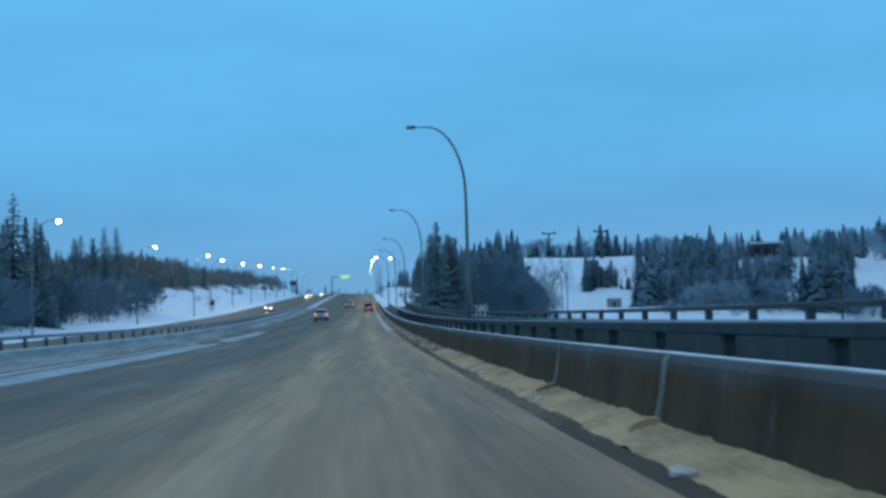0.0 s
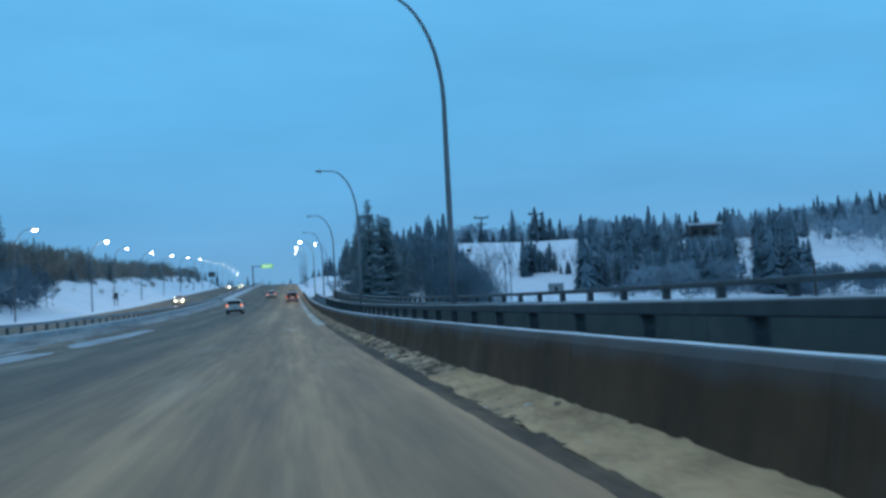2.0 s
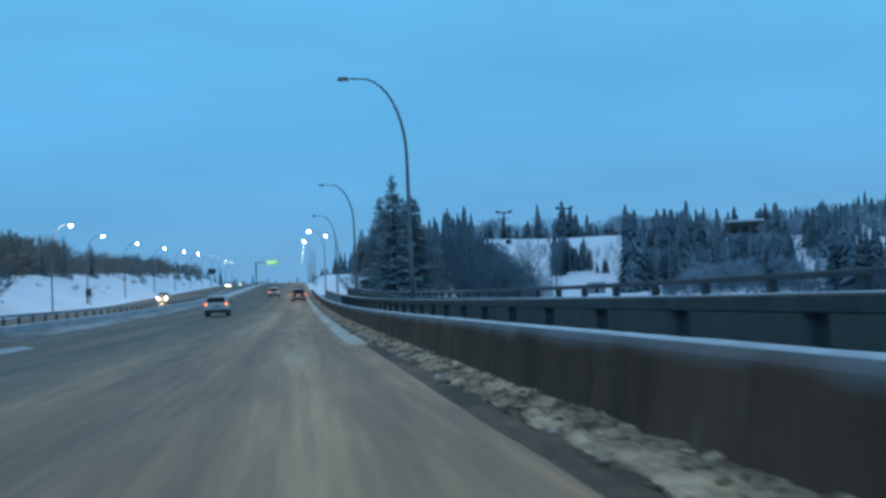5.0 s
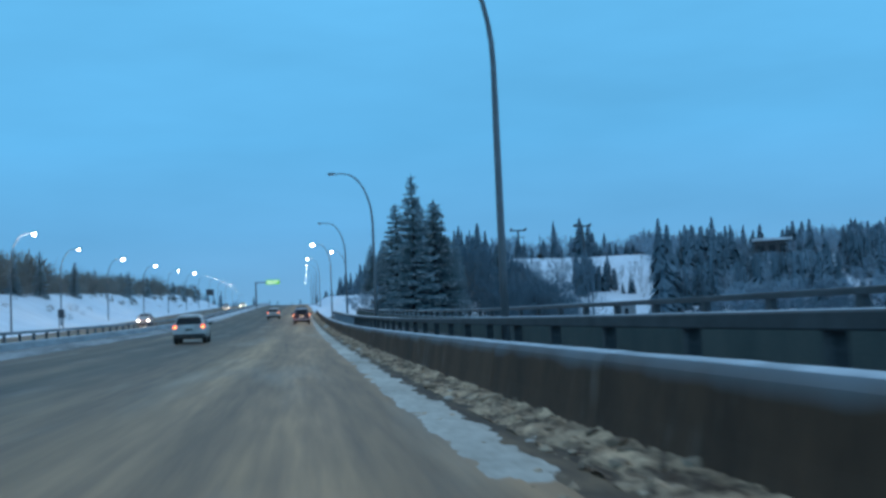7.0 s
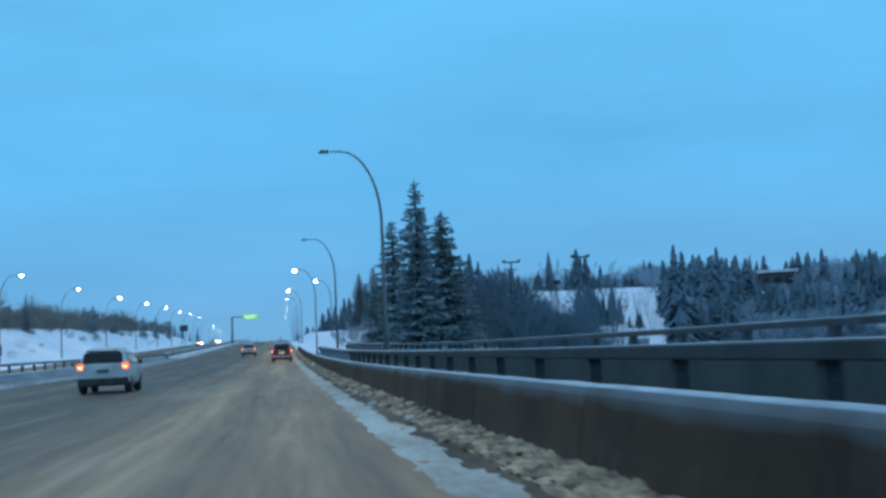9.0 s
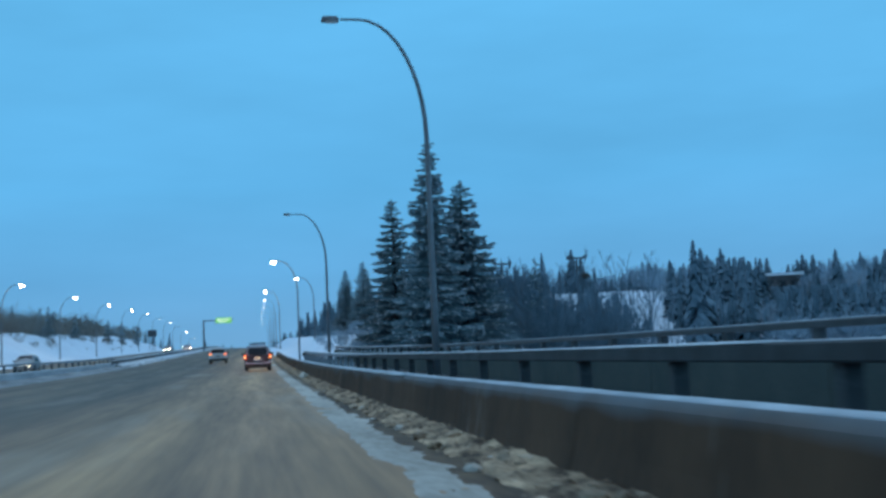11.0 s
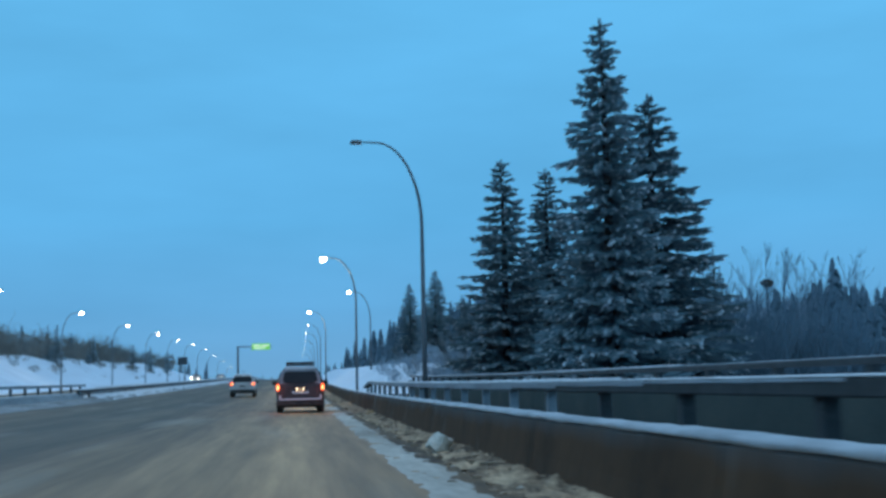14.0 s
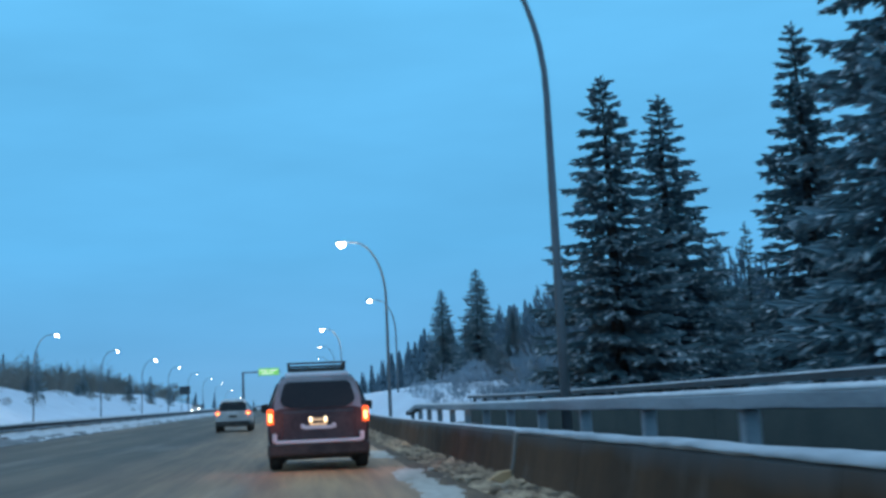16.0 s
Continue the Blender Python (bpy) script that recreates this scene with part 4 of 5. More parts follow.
for x, y, h in ((-43.0, 395.0, 7.0), (-46.0, 402.0, 6.0), (-44.0, 440.0, 6.0), (-41.0, 480.0, 6.5), (-41.5, 520.0, 7.0), (-39.5, 545.0, 6.0), (-52.0, 372.0, 8.0)):
    plant(small, 9.0, x, y, ground_z(x, y) + h, x * y % 360, 1.15)


def bush_mesh(height, seed, stems=16, forks=9, stout=0.0055):
    """Bare, many-stemmed brush: thin three-sided twigs that fork upwards."""
    rnd = random.Random(seed)
    v, f = [], []

    def twig(a, b, r0, r1):
        d = (b - a).normalized()
        s = d.orthogonal().normalized()
        t = d.cross(s)
        n = len(v)
        for p, r in ((a, r0), (b, r1)):
            for k in range(3):
                an = 2.094 * k
                v.append(p + r * (math.cos(an) * s + math.sin(an) * t))
        for k in range(3):
            f.append((n + k, n + (k + 1) % 3, n + 3 + (k + 1) % 3, n + 3 + k))

    for i in range(stems):
        a = rnd.uniform(0, 6.28)
        base = Vector((math.cos(a), math.sin(a), 0)) * rnd.uniform(0, 0.12) * height
        out = Vector((math.cos(a), math.sin(a), 0)) * rnd.uniform(0.1, 0.5) * height
        tip = base + out + Vector((0, 0, height * rnd.uniform(0.65, 1.0)))
        midp = base.lerp(tip, 0.5) + Vector((rnd.uniform(-1, 1), rnd.uniform(-1, 1), 0)) * 0.05 * height
        r = stout * height
        twig(base, midp, r, 0.7 * r)
        twig(midp, tip, 0.7 * r, 0.2 * r)
        for k in range(forks):
            s = rnd.uniform(0.2, 0.95)
            p = base.lerp(midp, s * 2) if s < 0.5 else midp.lerp(tip, s * 2 - 1)
            b = a + rnd.uniform(-1.6, 1.6)
            q = p + Vector((math.cos(b) * 0.17, math.sin(b) * 0.17, rnd.uniform(0.08, 0.24))) * height * rnd.uniform(0.6, 1.2)
            twig(p, q, 0.45 * r, 0.18 * r)
            for j in range(2):
                c = b + rnd.uniform(-1.2, 1.2)
                p2 = p.lerp(q, rnd.uniform(0.4, 0.9))
                twig(p2, p2 + Vector((math.cos(c) * 0.08, math.sin(c) * 0.08, rnd.uniform(0.03, 0.11))) * height, 0.3 * r, 0.14 * r)
    return v, f


def bush(height, seed, mat, label):
    v, f = bush_mesh(height, seed, stems=20, forks=13, stout=0.0029)
    ob = mesh_object("bare_bush", v, f, mat)
    return tagged(ob, label, "bush", "bare bushes")


frosty = bush(6.0, 2, TWIG, "frosted bare bush with pale blue-grey twigs")
brush_a = bush(7.0, 6, TWIG_DARK, "bare brown brush on the snowy bank")
brush_b = bush(5.0, 8, TWIG_DARK, "bare brown brush on the snowy bank")


def set_bush(proto, x, y, k, turn):
    ob = copy_thing(proto, Matrix.Identity(4))
    ob.matrix_basis = pose(x, y, ground_z(x, y) - 0.15, 0, 0, turn) @ Matrix.Scale(k, 4)
    return ob


for x, y, k in ((13.0, 272.0, 0.75), (10.8, 268.0, 0.6), (31.5, 238.0, 1.2), (36.0, 244.0, 1.4)):
    set_bush(frosty, x, y, k, 17 * x)
frosty.matrix_basis = pose(15.0, 274.0, ground_z(15, 274) - 0.1)
brush_a.matrix_basis = pose(-52.0, 190.0, ground_z(-52, 190) - 0.1)
brush_b.matrix_basis = pose(-50.0, 320.0, ground_z(-50, 320) - 0.1)
for i in range(26):
    x, y = rnd.uniform(21, 36), rnd.uniform(236, 330)
    set_bush(frosty if i % 4 else brush_a, x, y, rnd.uniform(0.7, 1.3), rnd.uniform(0, 360))
for i in range(26):
    set_bush(frosty if i % 2 else brush_a, rnd.uniform(24, 42), rnd.uniform(215, 300), rnd.uniform(0.55, 0.95), rnd.uniform(0, 360))
for i in range(84):
    y = rnd.uniform(130, 470)
    set_bush(brush_a if i % 2 else brush_b, rnd.uniform(-58, -45 - 3 * (y < 300)), y, rnd.uniform(0.6, 1.2) * (1.25 - 0.6 * smooth(200, 400, y)), rnd.uniform(0, 360))



def bare_tree(height, seed, label):
    """A leafless poplar: a straight trunk and steep limbs that split into fine twigs."""
    rnd = random.Random(seed)
    top = thing("bare_tree", label, "tree", group="bare trees in the valley")
    bm = bmesh.new()
    tube(bm, [(0, 0, -0.5), (0.04, 0, 0.35 * height), (-0.05, 0.05, 0.7 * height), (0, 0, height)], [0.010 * height, 0.007 * height, 0.0035 * height, 0.008], 7)
    part("trunk", bm, HOAR_DARK, top)
    v, f = [], []

    def twig(a, b, r0, r1):
        d = (b - a).normalized()
        s = d.orthogonal().normalized()
        t = d.cross(s)
        n = len(v)
        for p, r in ((a, r0), (b, r1)):
            for k in range(3):
                v.append(p + r * (math.cos(2.094 * k) * s + math.sin(2.094 * k) * t))
        for k in range(3):
            f.append((n + k, n + (k + 1) % 3, n + 3 + (k + 1) % 3, n + 3 + k))

    def grow(p, d, length, r, level):
        q = p + d * length
        twig(p, q, r, 0.45 * r)
        if level == 0:
            return
        for k in range(6 if level == 2 else 4):
            s = rnd.uniform(0.25, 1.0)
            e = (d + Vector((rnd.uniform(-1, 1), rnd.uniform(-1, 1), rnd.uniform(-0.1, 0.9))) * 0.55).normalized()
            grow(p.lerp(q, s), e, length * rnd.uniform(0.28, 0.5), max(0.5 * r, 0.007), level - 1)

    for k in range(17):
        u = rnd.uniform(0.25, 0.93)
        a = 2.4 * k + rnd.uniform(-0.4, 0.4)
        d = Vector((math.cos(a) * 0.5, math.sin(a) * 0.5, rnd.uniform(0.7, 1.1))).normalized()
        grow(Vector((0, 0, u * height)), d, height * (0.34 * (1.05 - u) + 0.08), 0.0021 * height, 2)
    mesh_object("crown", v, f, HOAR_DARK, top, "fine bare branches")
    return top


def nest():
    """A ragged ball of sticks in a treetop."""
    bm = bmesh.new()
    bmesh.ops.create_icosphere(bm, subdivisions=3, radius=1.0)
    for p in bm.verts:
        k = 1 + 0.5 * noise.noise(p.co * 3.0) + 0.25 * noise.noise(p.co * 9.0)
        p.co = Vector((p.co.x * 0.42 * k, p.co.y * 0.42 * k, p.co.z * 0.30 * k))
    ob = part("bird_nest", bm, BARK)
    ob.location = (36.0, 261.5, 11.65)
    return tagged(ob, "dark stick nest in the top of a bare tree", "nest")


poplars = [bare_tree(11.0, 3, "tall leafless poplar with fine upright branches"), bare_tree(11.0, 8, "tall leafless poplar with fine upright branches")]
for i, (x, y, tip) in enumerate(((36.0, 261.5, 14.2), (33.4, 258.0, 13.6), (38.6, 262.0, 13.8), (39.8, 263.0, 13.4), (41.6, 264.0, 13.6), (43.3, 262.0, 13.7), (26.4, 236.0, 10.0), (45.5, 268.0, 14.0))):
    proto = poplars[i % 2]
    z = ground_z(x, y) - 0.1
    m = pose(x, y, z, 0, 0, 57 * i) @ Matrix.Scale((tip - z) / 11.0, 4)
    if i < 2:
        proto.matrix_basis = m
    else:
        copy_thing(proto, Matrix.Identity(4)).matrix_basis = m
nest()

# ---------------------------------------------------------------- far woods and the ski hill


def far_spruce_shape(seed, tiers=30, boughs=10):
    """A unit spruce of few triangles for woods far off: ragged tiers of drooping tips."""
    rnd = random.Random(seed)
    v, f = [], []
    for t in range(tiers):
        u = 1 - (t + 0.3) / tiers
        for k in range(boughs):
            z = 0.06 + 0.92 * (t + rnd.uniform(-0.5, 0.8)) / tiers
            a = rnd.uniform(0, 6.283)
            L = 0.175 * (u ** 0.8) * rnd.choice((0.6, 0.85, 1.0, 1.2)) * rnd.uniform(0.85, 1.15) + 0.012
            w = 0.21 * L + 0.010
            d, s = (math.cos(a), math.sin(a)), (-math.sin(a), math.cos(a))
            n = len(v)
            v += [(0, 0, min(z + 0.04, 0.985)), (d[0] * L * 0.55 + s[0] * w, d[1] * L * 0.55 + s[1] * w, z - 0.22 * L), (d[0] * L, d[1] * L, z - 0.55 * L), (d[0] * L * 0.55 - s[0] * w, d[1] * L * 0.55 - s[1] * w, z - 0.22 * L)]
            f += [(n, n + 1, n + 2), (n, n + 2, n + 3)]
    n = len(v)
    v += [(0.012, 0, 0), (-0.006, 0.01, 0), (-0.006, -0.01, 0), (0, 0, 1.0)]
    f += [(n, n + 1, n + 3), (n + 1, n + 2, n + 3), (n + 2, n, n + 3)]
    return np.array(v), np.array(f)


SHAPES = [far_spruce_shape(s) for s in range(6)]
PLAIN = [far_spruce_shape(s, 16, 8) for s in range(6)]


def lodge_sight_cap(x, y, h):
    """Caps trees on the camera's sight lines to the hilltop lodge, so that it stays in view."""
    if 300 < y < 520 and 181 - (524 - y) * 0.437 - 8 < x < 181 - (524 - y) * 0.359 + 7:
        return max(1.0, min(h, 1.5 + 25.0 * (y - 110) / 414 - ground_z(x, y)))
    return h


def woods(name, spots, mat, label, shapes=SHAPES, seed=1):
    """spots: (x, y, height, width factor); one mesh of countless trees."""
    rnd = random.Random(seed)
    V, F, n = [], [], 0
    for x, y, h, w in spots:
        v, f = rnd.choice(shapes)
        h = lodge_sight_cap(x, y, h)
        a = rnd.uniform(0, 6.283)
        c, s = math.cos(a), math.sin(a)
        p = np.stack([(v[:, 0] * c - v[:, 1] * s) * h * w + x, (v[:, 0] * s + v[:, 1] * c) * h * w + y, v[:, 2] * h + ground_z(x, y) - 0.3], 1)
        V.append(p)
        F.append(f + n)
        n += len(v)
    V, F = np.concatenate(V), np.concatenate(F)
    me = bpy.data.meshes.new(name)
    me.from_pydata(V.tolist(), [], F.tolist())
    me.materials.append(mat)
    return tagged(new(name, me), label, "woods", kind="stuff")


def scatter(n, x0, x1, y0, y1, h0, h1, seed, keep=lambda x, y: True, w=(0.8, 1.3)):
    r = random.Random(seed)
    out = []
    while len(out) < n:
        x, y = r.uniform(x0, x1), r.uniform(y0, y1)
        if keep(x, y):
            out.append((x, y, r.uniform(h0, h1), r.uniform(*w)))
    return out


def view_bearing(x, y):
    """Bearing of a spot as seen by the camera from near y = 18 on the bridge."""
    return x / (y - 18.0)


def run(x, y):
    """The open ski runs, bounded by bearings from the camera: a broad one with an island of trees, a narrow gap, and a
    wide one.
    """
    q = view_bearing(x, y)
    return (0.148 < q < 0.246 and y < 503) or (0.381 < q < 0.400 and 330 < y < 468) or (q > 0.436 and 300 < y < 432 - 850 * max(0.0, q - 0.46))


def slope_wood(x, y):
    return 0.255 < view_bearing(x, y) and not run(x, y)


def open_view(x, y):
    """False on the camera's sight lines to the hilltop lodge, which are kept free of tall trees."""
    return not (181.0 - (524.0 - y) * 0.43 - 7 < x < 181.0 - (524.0 - y) * 0.34 + 7) or y < 432 or y > 540


def grove(n, x0, x1, y0, y1, h, seed, keep, w=(0.9, 1.4)):
    """Trees in groves: taller and closer where the ground suits them."""
    r = random.Random(seed)
    out = []
    while len(out) < n:
        x, y = r.uniform(x0, x1), r.uniform(y0, y1)
        k = 0.5 + 0.9 * noise.noise(Vector((x * 0.045, y * 0.03, seed)))
        if keep(x, y) and open_view(x, y) and r.random() < k * 1.3:
            out.append((x, y, h * (0.45 + 0.75 * k) * r.uniform(0.7, 1.2), r.uniform(*w)))
    return out


def front_rank():
    """The tall spruces at the foot of the hill, closest beside the broad run."""
    r = random.Random(51)
    out, x = [], 80.0
    while x < 127:
        y = r.uniform(338, 358)
        h = (20.5 if x < 88 else 15.0 if x < 94 else 11.5 if x < 106 else 15.5) * r.choice((0.55, 0.75, 0.9, 1.0, 1.1)) * r.uniform(0.92, 1.04)
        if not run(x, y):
            out.append((x, y, h, r.uniform(0.8, 1.25)))
        x += r.uniform(0.6, 2.2)
    return out


hill = front_rank()
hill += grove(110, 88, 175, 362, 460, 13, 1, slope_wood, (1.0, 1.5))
# the island of trees in the broad run, and small ones down its lower edge
hill += scatter(10, 74, 79.5, 396, 409, 8.0, 12.0, 2, w=(1.0, 1.4)) + scatter(9, 81, 86, 402, 413, 6, 9.5, 32, w=(1.0, 1.4)) + scatter(5, 86, 89, 396, 402, 3, 5, 52, w=(1.1, 1.4))
hill += scatter(13, 113.5, 125, 297, 311, 12.5, 17.5, 53, w=(1.0, 1.4))
hill += grove(130, 60, 330, 508, 600, 11, 3, lambda x, y: True, (0.9, 1.5)) + scatter(90, 60, 330, 505, 535, 5, 8.5, 54, w=(1.2, 1.9)) + scatter(45, 190, 330, 525, 590, 9, 15, 59, w=(0.9, 1.4))
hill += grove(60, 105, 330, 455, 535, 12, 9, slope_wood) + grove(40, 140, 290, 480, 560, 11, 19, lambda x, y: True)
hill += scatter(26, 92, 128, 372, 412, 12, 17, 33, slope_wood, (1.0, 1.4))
hill += scatter(34, 148, 196, 405, 458, 10, 15, 34, lambda x, y: 0.400 < view_bearing(x, y) < 0.436, (1.0, 1.4))
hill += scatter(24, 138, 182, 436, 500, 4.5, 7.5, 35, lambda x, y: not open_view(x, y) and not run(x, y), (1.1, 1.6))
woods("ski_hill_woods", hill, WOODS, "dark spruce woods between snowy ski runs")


def valley_edge(n, seed, low, high, w):
    """Trees in the valley: heights fitted to their outline from the camera, tall beside the road's woods, falling away
    towards the open run.
    """
    r = random.Random(seed)
    out = []
    while len(out) < n:
        x, y = r.uniform(20, 50), r.uniform(275, 345)
        k = x / y * 300
        tip = min(17.0, 13.5 + (41 - k) * 0.6) if k < 41 else 14.0 * (50 - k) / 9
        h = (tip - ground_z(x, y)) * r.uniform(low, high)
        if k < 50 and h > 1.2:
            out.append((x, y, h, r.uniform(*w)))
    return out


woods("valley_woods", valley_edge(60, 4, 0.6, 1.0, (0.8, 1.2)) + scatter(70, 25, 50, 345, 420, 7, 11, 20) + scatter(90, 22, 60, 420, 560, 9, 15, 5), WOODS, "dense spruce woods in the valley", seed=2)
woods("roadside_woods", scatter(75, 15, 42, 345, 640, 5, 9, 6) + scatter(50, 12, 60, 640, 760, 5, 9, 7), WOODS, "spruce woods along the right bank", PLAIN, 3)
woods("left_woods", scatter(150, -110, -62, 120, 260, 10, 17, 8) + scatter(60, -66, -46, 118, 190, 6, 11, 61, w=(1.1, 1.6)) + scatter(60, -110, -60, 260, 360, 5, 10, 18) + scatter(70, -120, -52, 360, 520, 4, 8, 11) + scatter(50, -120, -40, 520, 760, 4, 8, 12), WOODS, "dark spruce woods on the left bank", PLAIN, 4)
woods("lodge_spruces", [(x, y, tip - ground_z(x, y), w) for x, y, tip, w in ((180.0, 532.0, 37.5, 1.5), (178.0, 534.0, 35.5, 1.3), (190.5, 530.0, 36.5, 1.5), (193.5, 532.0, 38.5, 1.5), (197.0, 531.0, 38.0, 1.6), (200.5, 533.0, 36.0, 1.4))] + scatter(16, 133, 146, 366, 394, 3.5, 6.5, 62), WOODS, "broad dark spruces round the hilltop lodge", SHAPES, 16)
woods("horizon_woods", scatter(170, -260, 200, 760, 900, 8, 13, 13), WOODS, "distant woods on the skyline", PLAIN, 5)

BUSHES = []
for s in (3, 4, 5):
    bv, bf = bush_mesh(1.0, s, stems=9, forks=5)
    bf = [t for q in bf for t in ((q[0], q[1], q[2]), (q[0], q[2], q[3]))]
    BUSHES.append((np.array([tuple(p) for p in bv]) * [1, 1, 1], np.array(bf)))


def bare_crown_shape(seed, n=170, fine=1.0):
    """A unit bare tree for woods far off: a trunk and a loose cloud of twig tips with gaps."""
    r = random.Random(seed)
    v, f = [(0.012, 0, 0), (-0.006, 0.01, 0), (-0.006, -0.01, 0), (0, 0, 0.8)], [(0, 1, 3), (1, 2, 3), (2, 0, 3)]
    for i in range(n):
        a, u = r.uniform(0, 6.283), r.uniform(-1, 1)
        k = r.uniform(0.55, 1.0) * (1 + 0.25 * math.sin(3 * a + seed))
        c = Vector((0.30 * k * math.cos(a) * math.sqrt(1 - u * u), 0.30 * k * math.sin(a) * math.sqrt(1 - u * u), 0.58 + 0.40 * k * u))
        d = Vector((c.x, c.y, c.z - 0.25)).normalized() * r.uniform(0.05, 0.13) * fine ** 0.5
        s = d.orthogonal().normalized() * r.uniform(0.007, 0.017) * fine
        m = len(v)
        v += [tuple(c - s), tuple(c + s), tuple(c + d), tuple(c - d * 0.6)]
        f += [(m, m + 1, m + 2), (m + 1, m, m + 3)]
    return np.array(v), np.array(f)


CROWNS = [bare_crown_shape(s) for s in range(5)]
FINE_CROWNS = [bare_crown_shape(s, 1100, 0.3) for s in range(4)]
woods("frosted_hill_trees", scatter(270, 88, 310, 362, 520, 6, 11, 24, lambda x, y: slope_wood(x, y) and open_view(x, y) and not (0.39 < view_bearing(x, y) < 0.436 and 405 < y < 462), (1.0, 1.6)) + scatter(150, 70, 330, 510, 600, 6, 12, 29, open_view, (1.0, 1.6)) + scatter(26, 90, 106, 322, 336, 4, 7.5, 55, slope_wood, (1.3, 1.9)) + scatter(85, 96, 150, 335, 400, 4.5, 8.5, 63, slope_wood, (1.0, 1.5)), HOAR, "pale frosted bare trees over the hillside", CROWNS, 8)
woods("piste_trees", scatter(12, 84, 104, 385, 470, 4, 8, 25, lambda x, y: 0.222 < view_bearing(x, y) < 0.246, (0.5, 0.8)) + scatter(14, 60, 70, 352, 420, 3, 6, 56, lambda x, y: 0.150 < view_bearing(x, y) < 0.170, (0.7, 1.1)), TWIG, "thin frosted bare trees along the ski run", BUSHES, 9)
woods("valley_brush", valley_edge(190, 26, 0.55, 0.95, (0.8, 1.2)) + scatter(110, 74, 125, 290, 336, 2, 4, 36, lambda x, y: x > y * 0.245 and view_bearing(x, y) < 0.43, (1.4, 2.2)) + scatter(75, 116, 165, 274, 302, 5.0, 8.0, 57, lambda x, y: view_bearing(x, y) > 0.43, (1.1, 1.7)), HOAR_DARK, "grey bare trees in the valley", CROWNS, 10)
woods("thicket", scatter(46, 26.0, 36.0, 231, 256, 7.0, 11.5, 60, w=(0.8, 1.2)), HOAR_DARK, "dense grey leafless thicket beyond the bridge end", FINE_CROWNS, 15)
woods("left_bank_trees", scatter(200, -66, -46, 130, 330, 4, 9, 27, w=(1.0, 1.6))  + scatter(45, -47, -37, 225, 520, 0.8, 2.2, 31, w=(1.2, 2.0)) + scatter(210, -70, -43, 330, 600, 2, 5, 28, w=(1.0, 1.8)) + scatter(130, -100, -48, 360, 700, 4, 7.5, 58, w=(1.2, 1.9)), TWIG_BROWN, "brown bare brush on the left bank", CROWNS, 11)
# Grey-blue tone also stands in for haze low along this bank.
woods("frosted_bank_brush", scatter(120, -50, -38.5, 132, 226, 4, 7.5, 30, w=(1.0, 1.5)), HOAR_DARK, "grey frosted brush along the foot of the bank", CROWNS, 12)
woods("verge_bushes", [(11.6, 265.0, 2.8, 1.5), (12.8, 268.5, 4.0, 1.4), (14.0, 271.5, 5.0, 1.3), (15.4, 274.0, 5.4, 1.3), (10.9, 269.0, 2.2, 1.6), (14.6, 277.0, 4.6, 1.4), (16.5, 276.0, 5.0, 1.3), (13.4, 274.0, 3.6, 1.5)] + scatter(30, 8.5, 15.5, 277, 312, 1.0, 2.4, 37, w=(1.2, 1.8)), HOAR, "pale frosted bushes on the verge", CROWNS, 13)
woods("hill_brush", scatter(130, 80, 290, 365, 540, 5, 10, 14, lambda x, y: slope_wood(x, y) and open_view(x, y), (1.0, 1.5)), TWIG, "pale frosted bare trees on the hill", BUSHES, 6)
woods("bank_brush", scatter(260, -80, -44, 130, 500, 3, 7, 15, w=(1.0, 1.6)), TWIG_DARK, "bare brown brush on the left bank", BUSHES, 7)


def lift_tower(x, y, tip):
    z = ground_z(x, y)
    h = tip - z
    top = thing("lift_tower", "steel ski-lift tower with a crossarm on the hilltop", "ski lift", pose(x, y, z), group="ski-lift towers")
    bm = bmesh.new()
    tube(bm, [(0, 0, -0.5), (0, 0, h * 0.5), (0, 0, h)], [0.45, 0.38, 0.3], 8)
    part("mast", bm, RAIL_PAINT, top)
    bm = bmesh.new()
    block(bm, -3.0, 3.0, -0.25, 0.25, h - 0.5, h, 0.04)
    block(bm, -2.2, 2.2, -0.15, 0.15, h - 3.0, h - 2.7, 0.03)
    part("crossarm", bm, RAIL_PAINT, top)
    for sx in (-2.6, 2.6):
        bm = bmesh.new()
        block(bm, sx - 0.3, sx + 0.3, -1.6, 1.6, h - 0.2, h + 0.5, 0.1)
        part("sheave_train", bm, RAIL_PAINT, top)
    return top


lift_tower(81.3, 519.0, 36.8)
lift_tower(98.6, 489.5, 35.2)


def building(name, label, x, y, w, d, h, wall, roof, turn=0.0, over=0.6, zoff=0.0, windows=3):
    top = thing(name, label, "building", pose(x, y, ground_z(x, y) + zoff, 0, 0, turn))
    bm = bmesh.new()
    block(bm, -w / 2, w / 2, -d / 2, d / 2, -3.0, h, 0.05)
    part("wall", bm, wall, top)
    bm = bmesh.new()
    block(bm, -w / 2 - over, w / 2 + over, -d / 2 - over, d / 2 + over, h, h + 0.075 * w, 0.08)
    part("roof", bm, roof, top, "snow-covered roof")
    for k in range(windows):
        a = -w / 2 + w * (k + 0.5) / windows
        bm = bmesh.new()
        block(bm, a - w * 0.1, a + w * 0.1, -d / 2 - 0.06, -d / 2 + 0.02, h * 0.35, h * 0.75, 0.02)
        part("window", bm, GLASS, top)
    return top


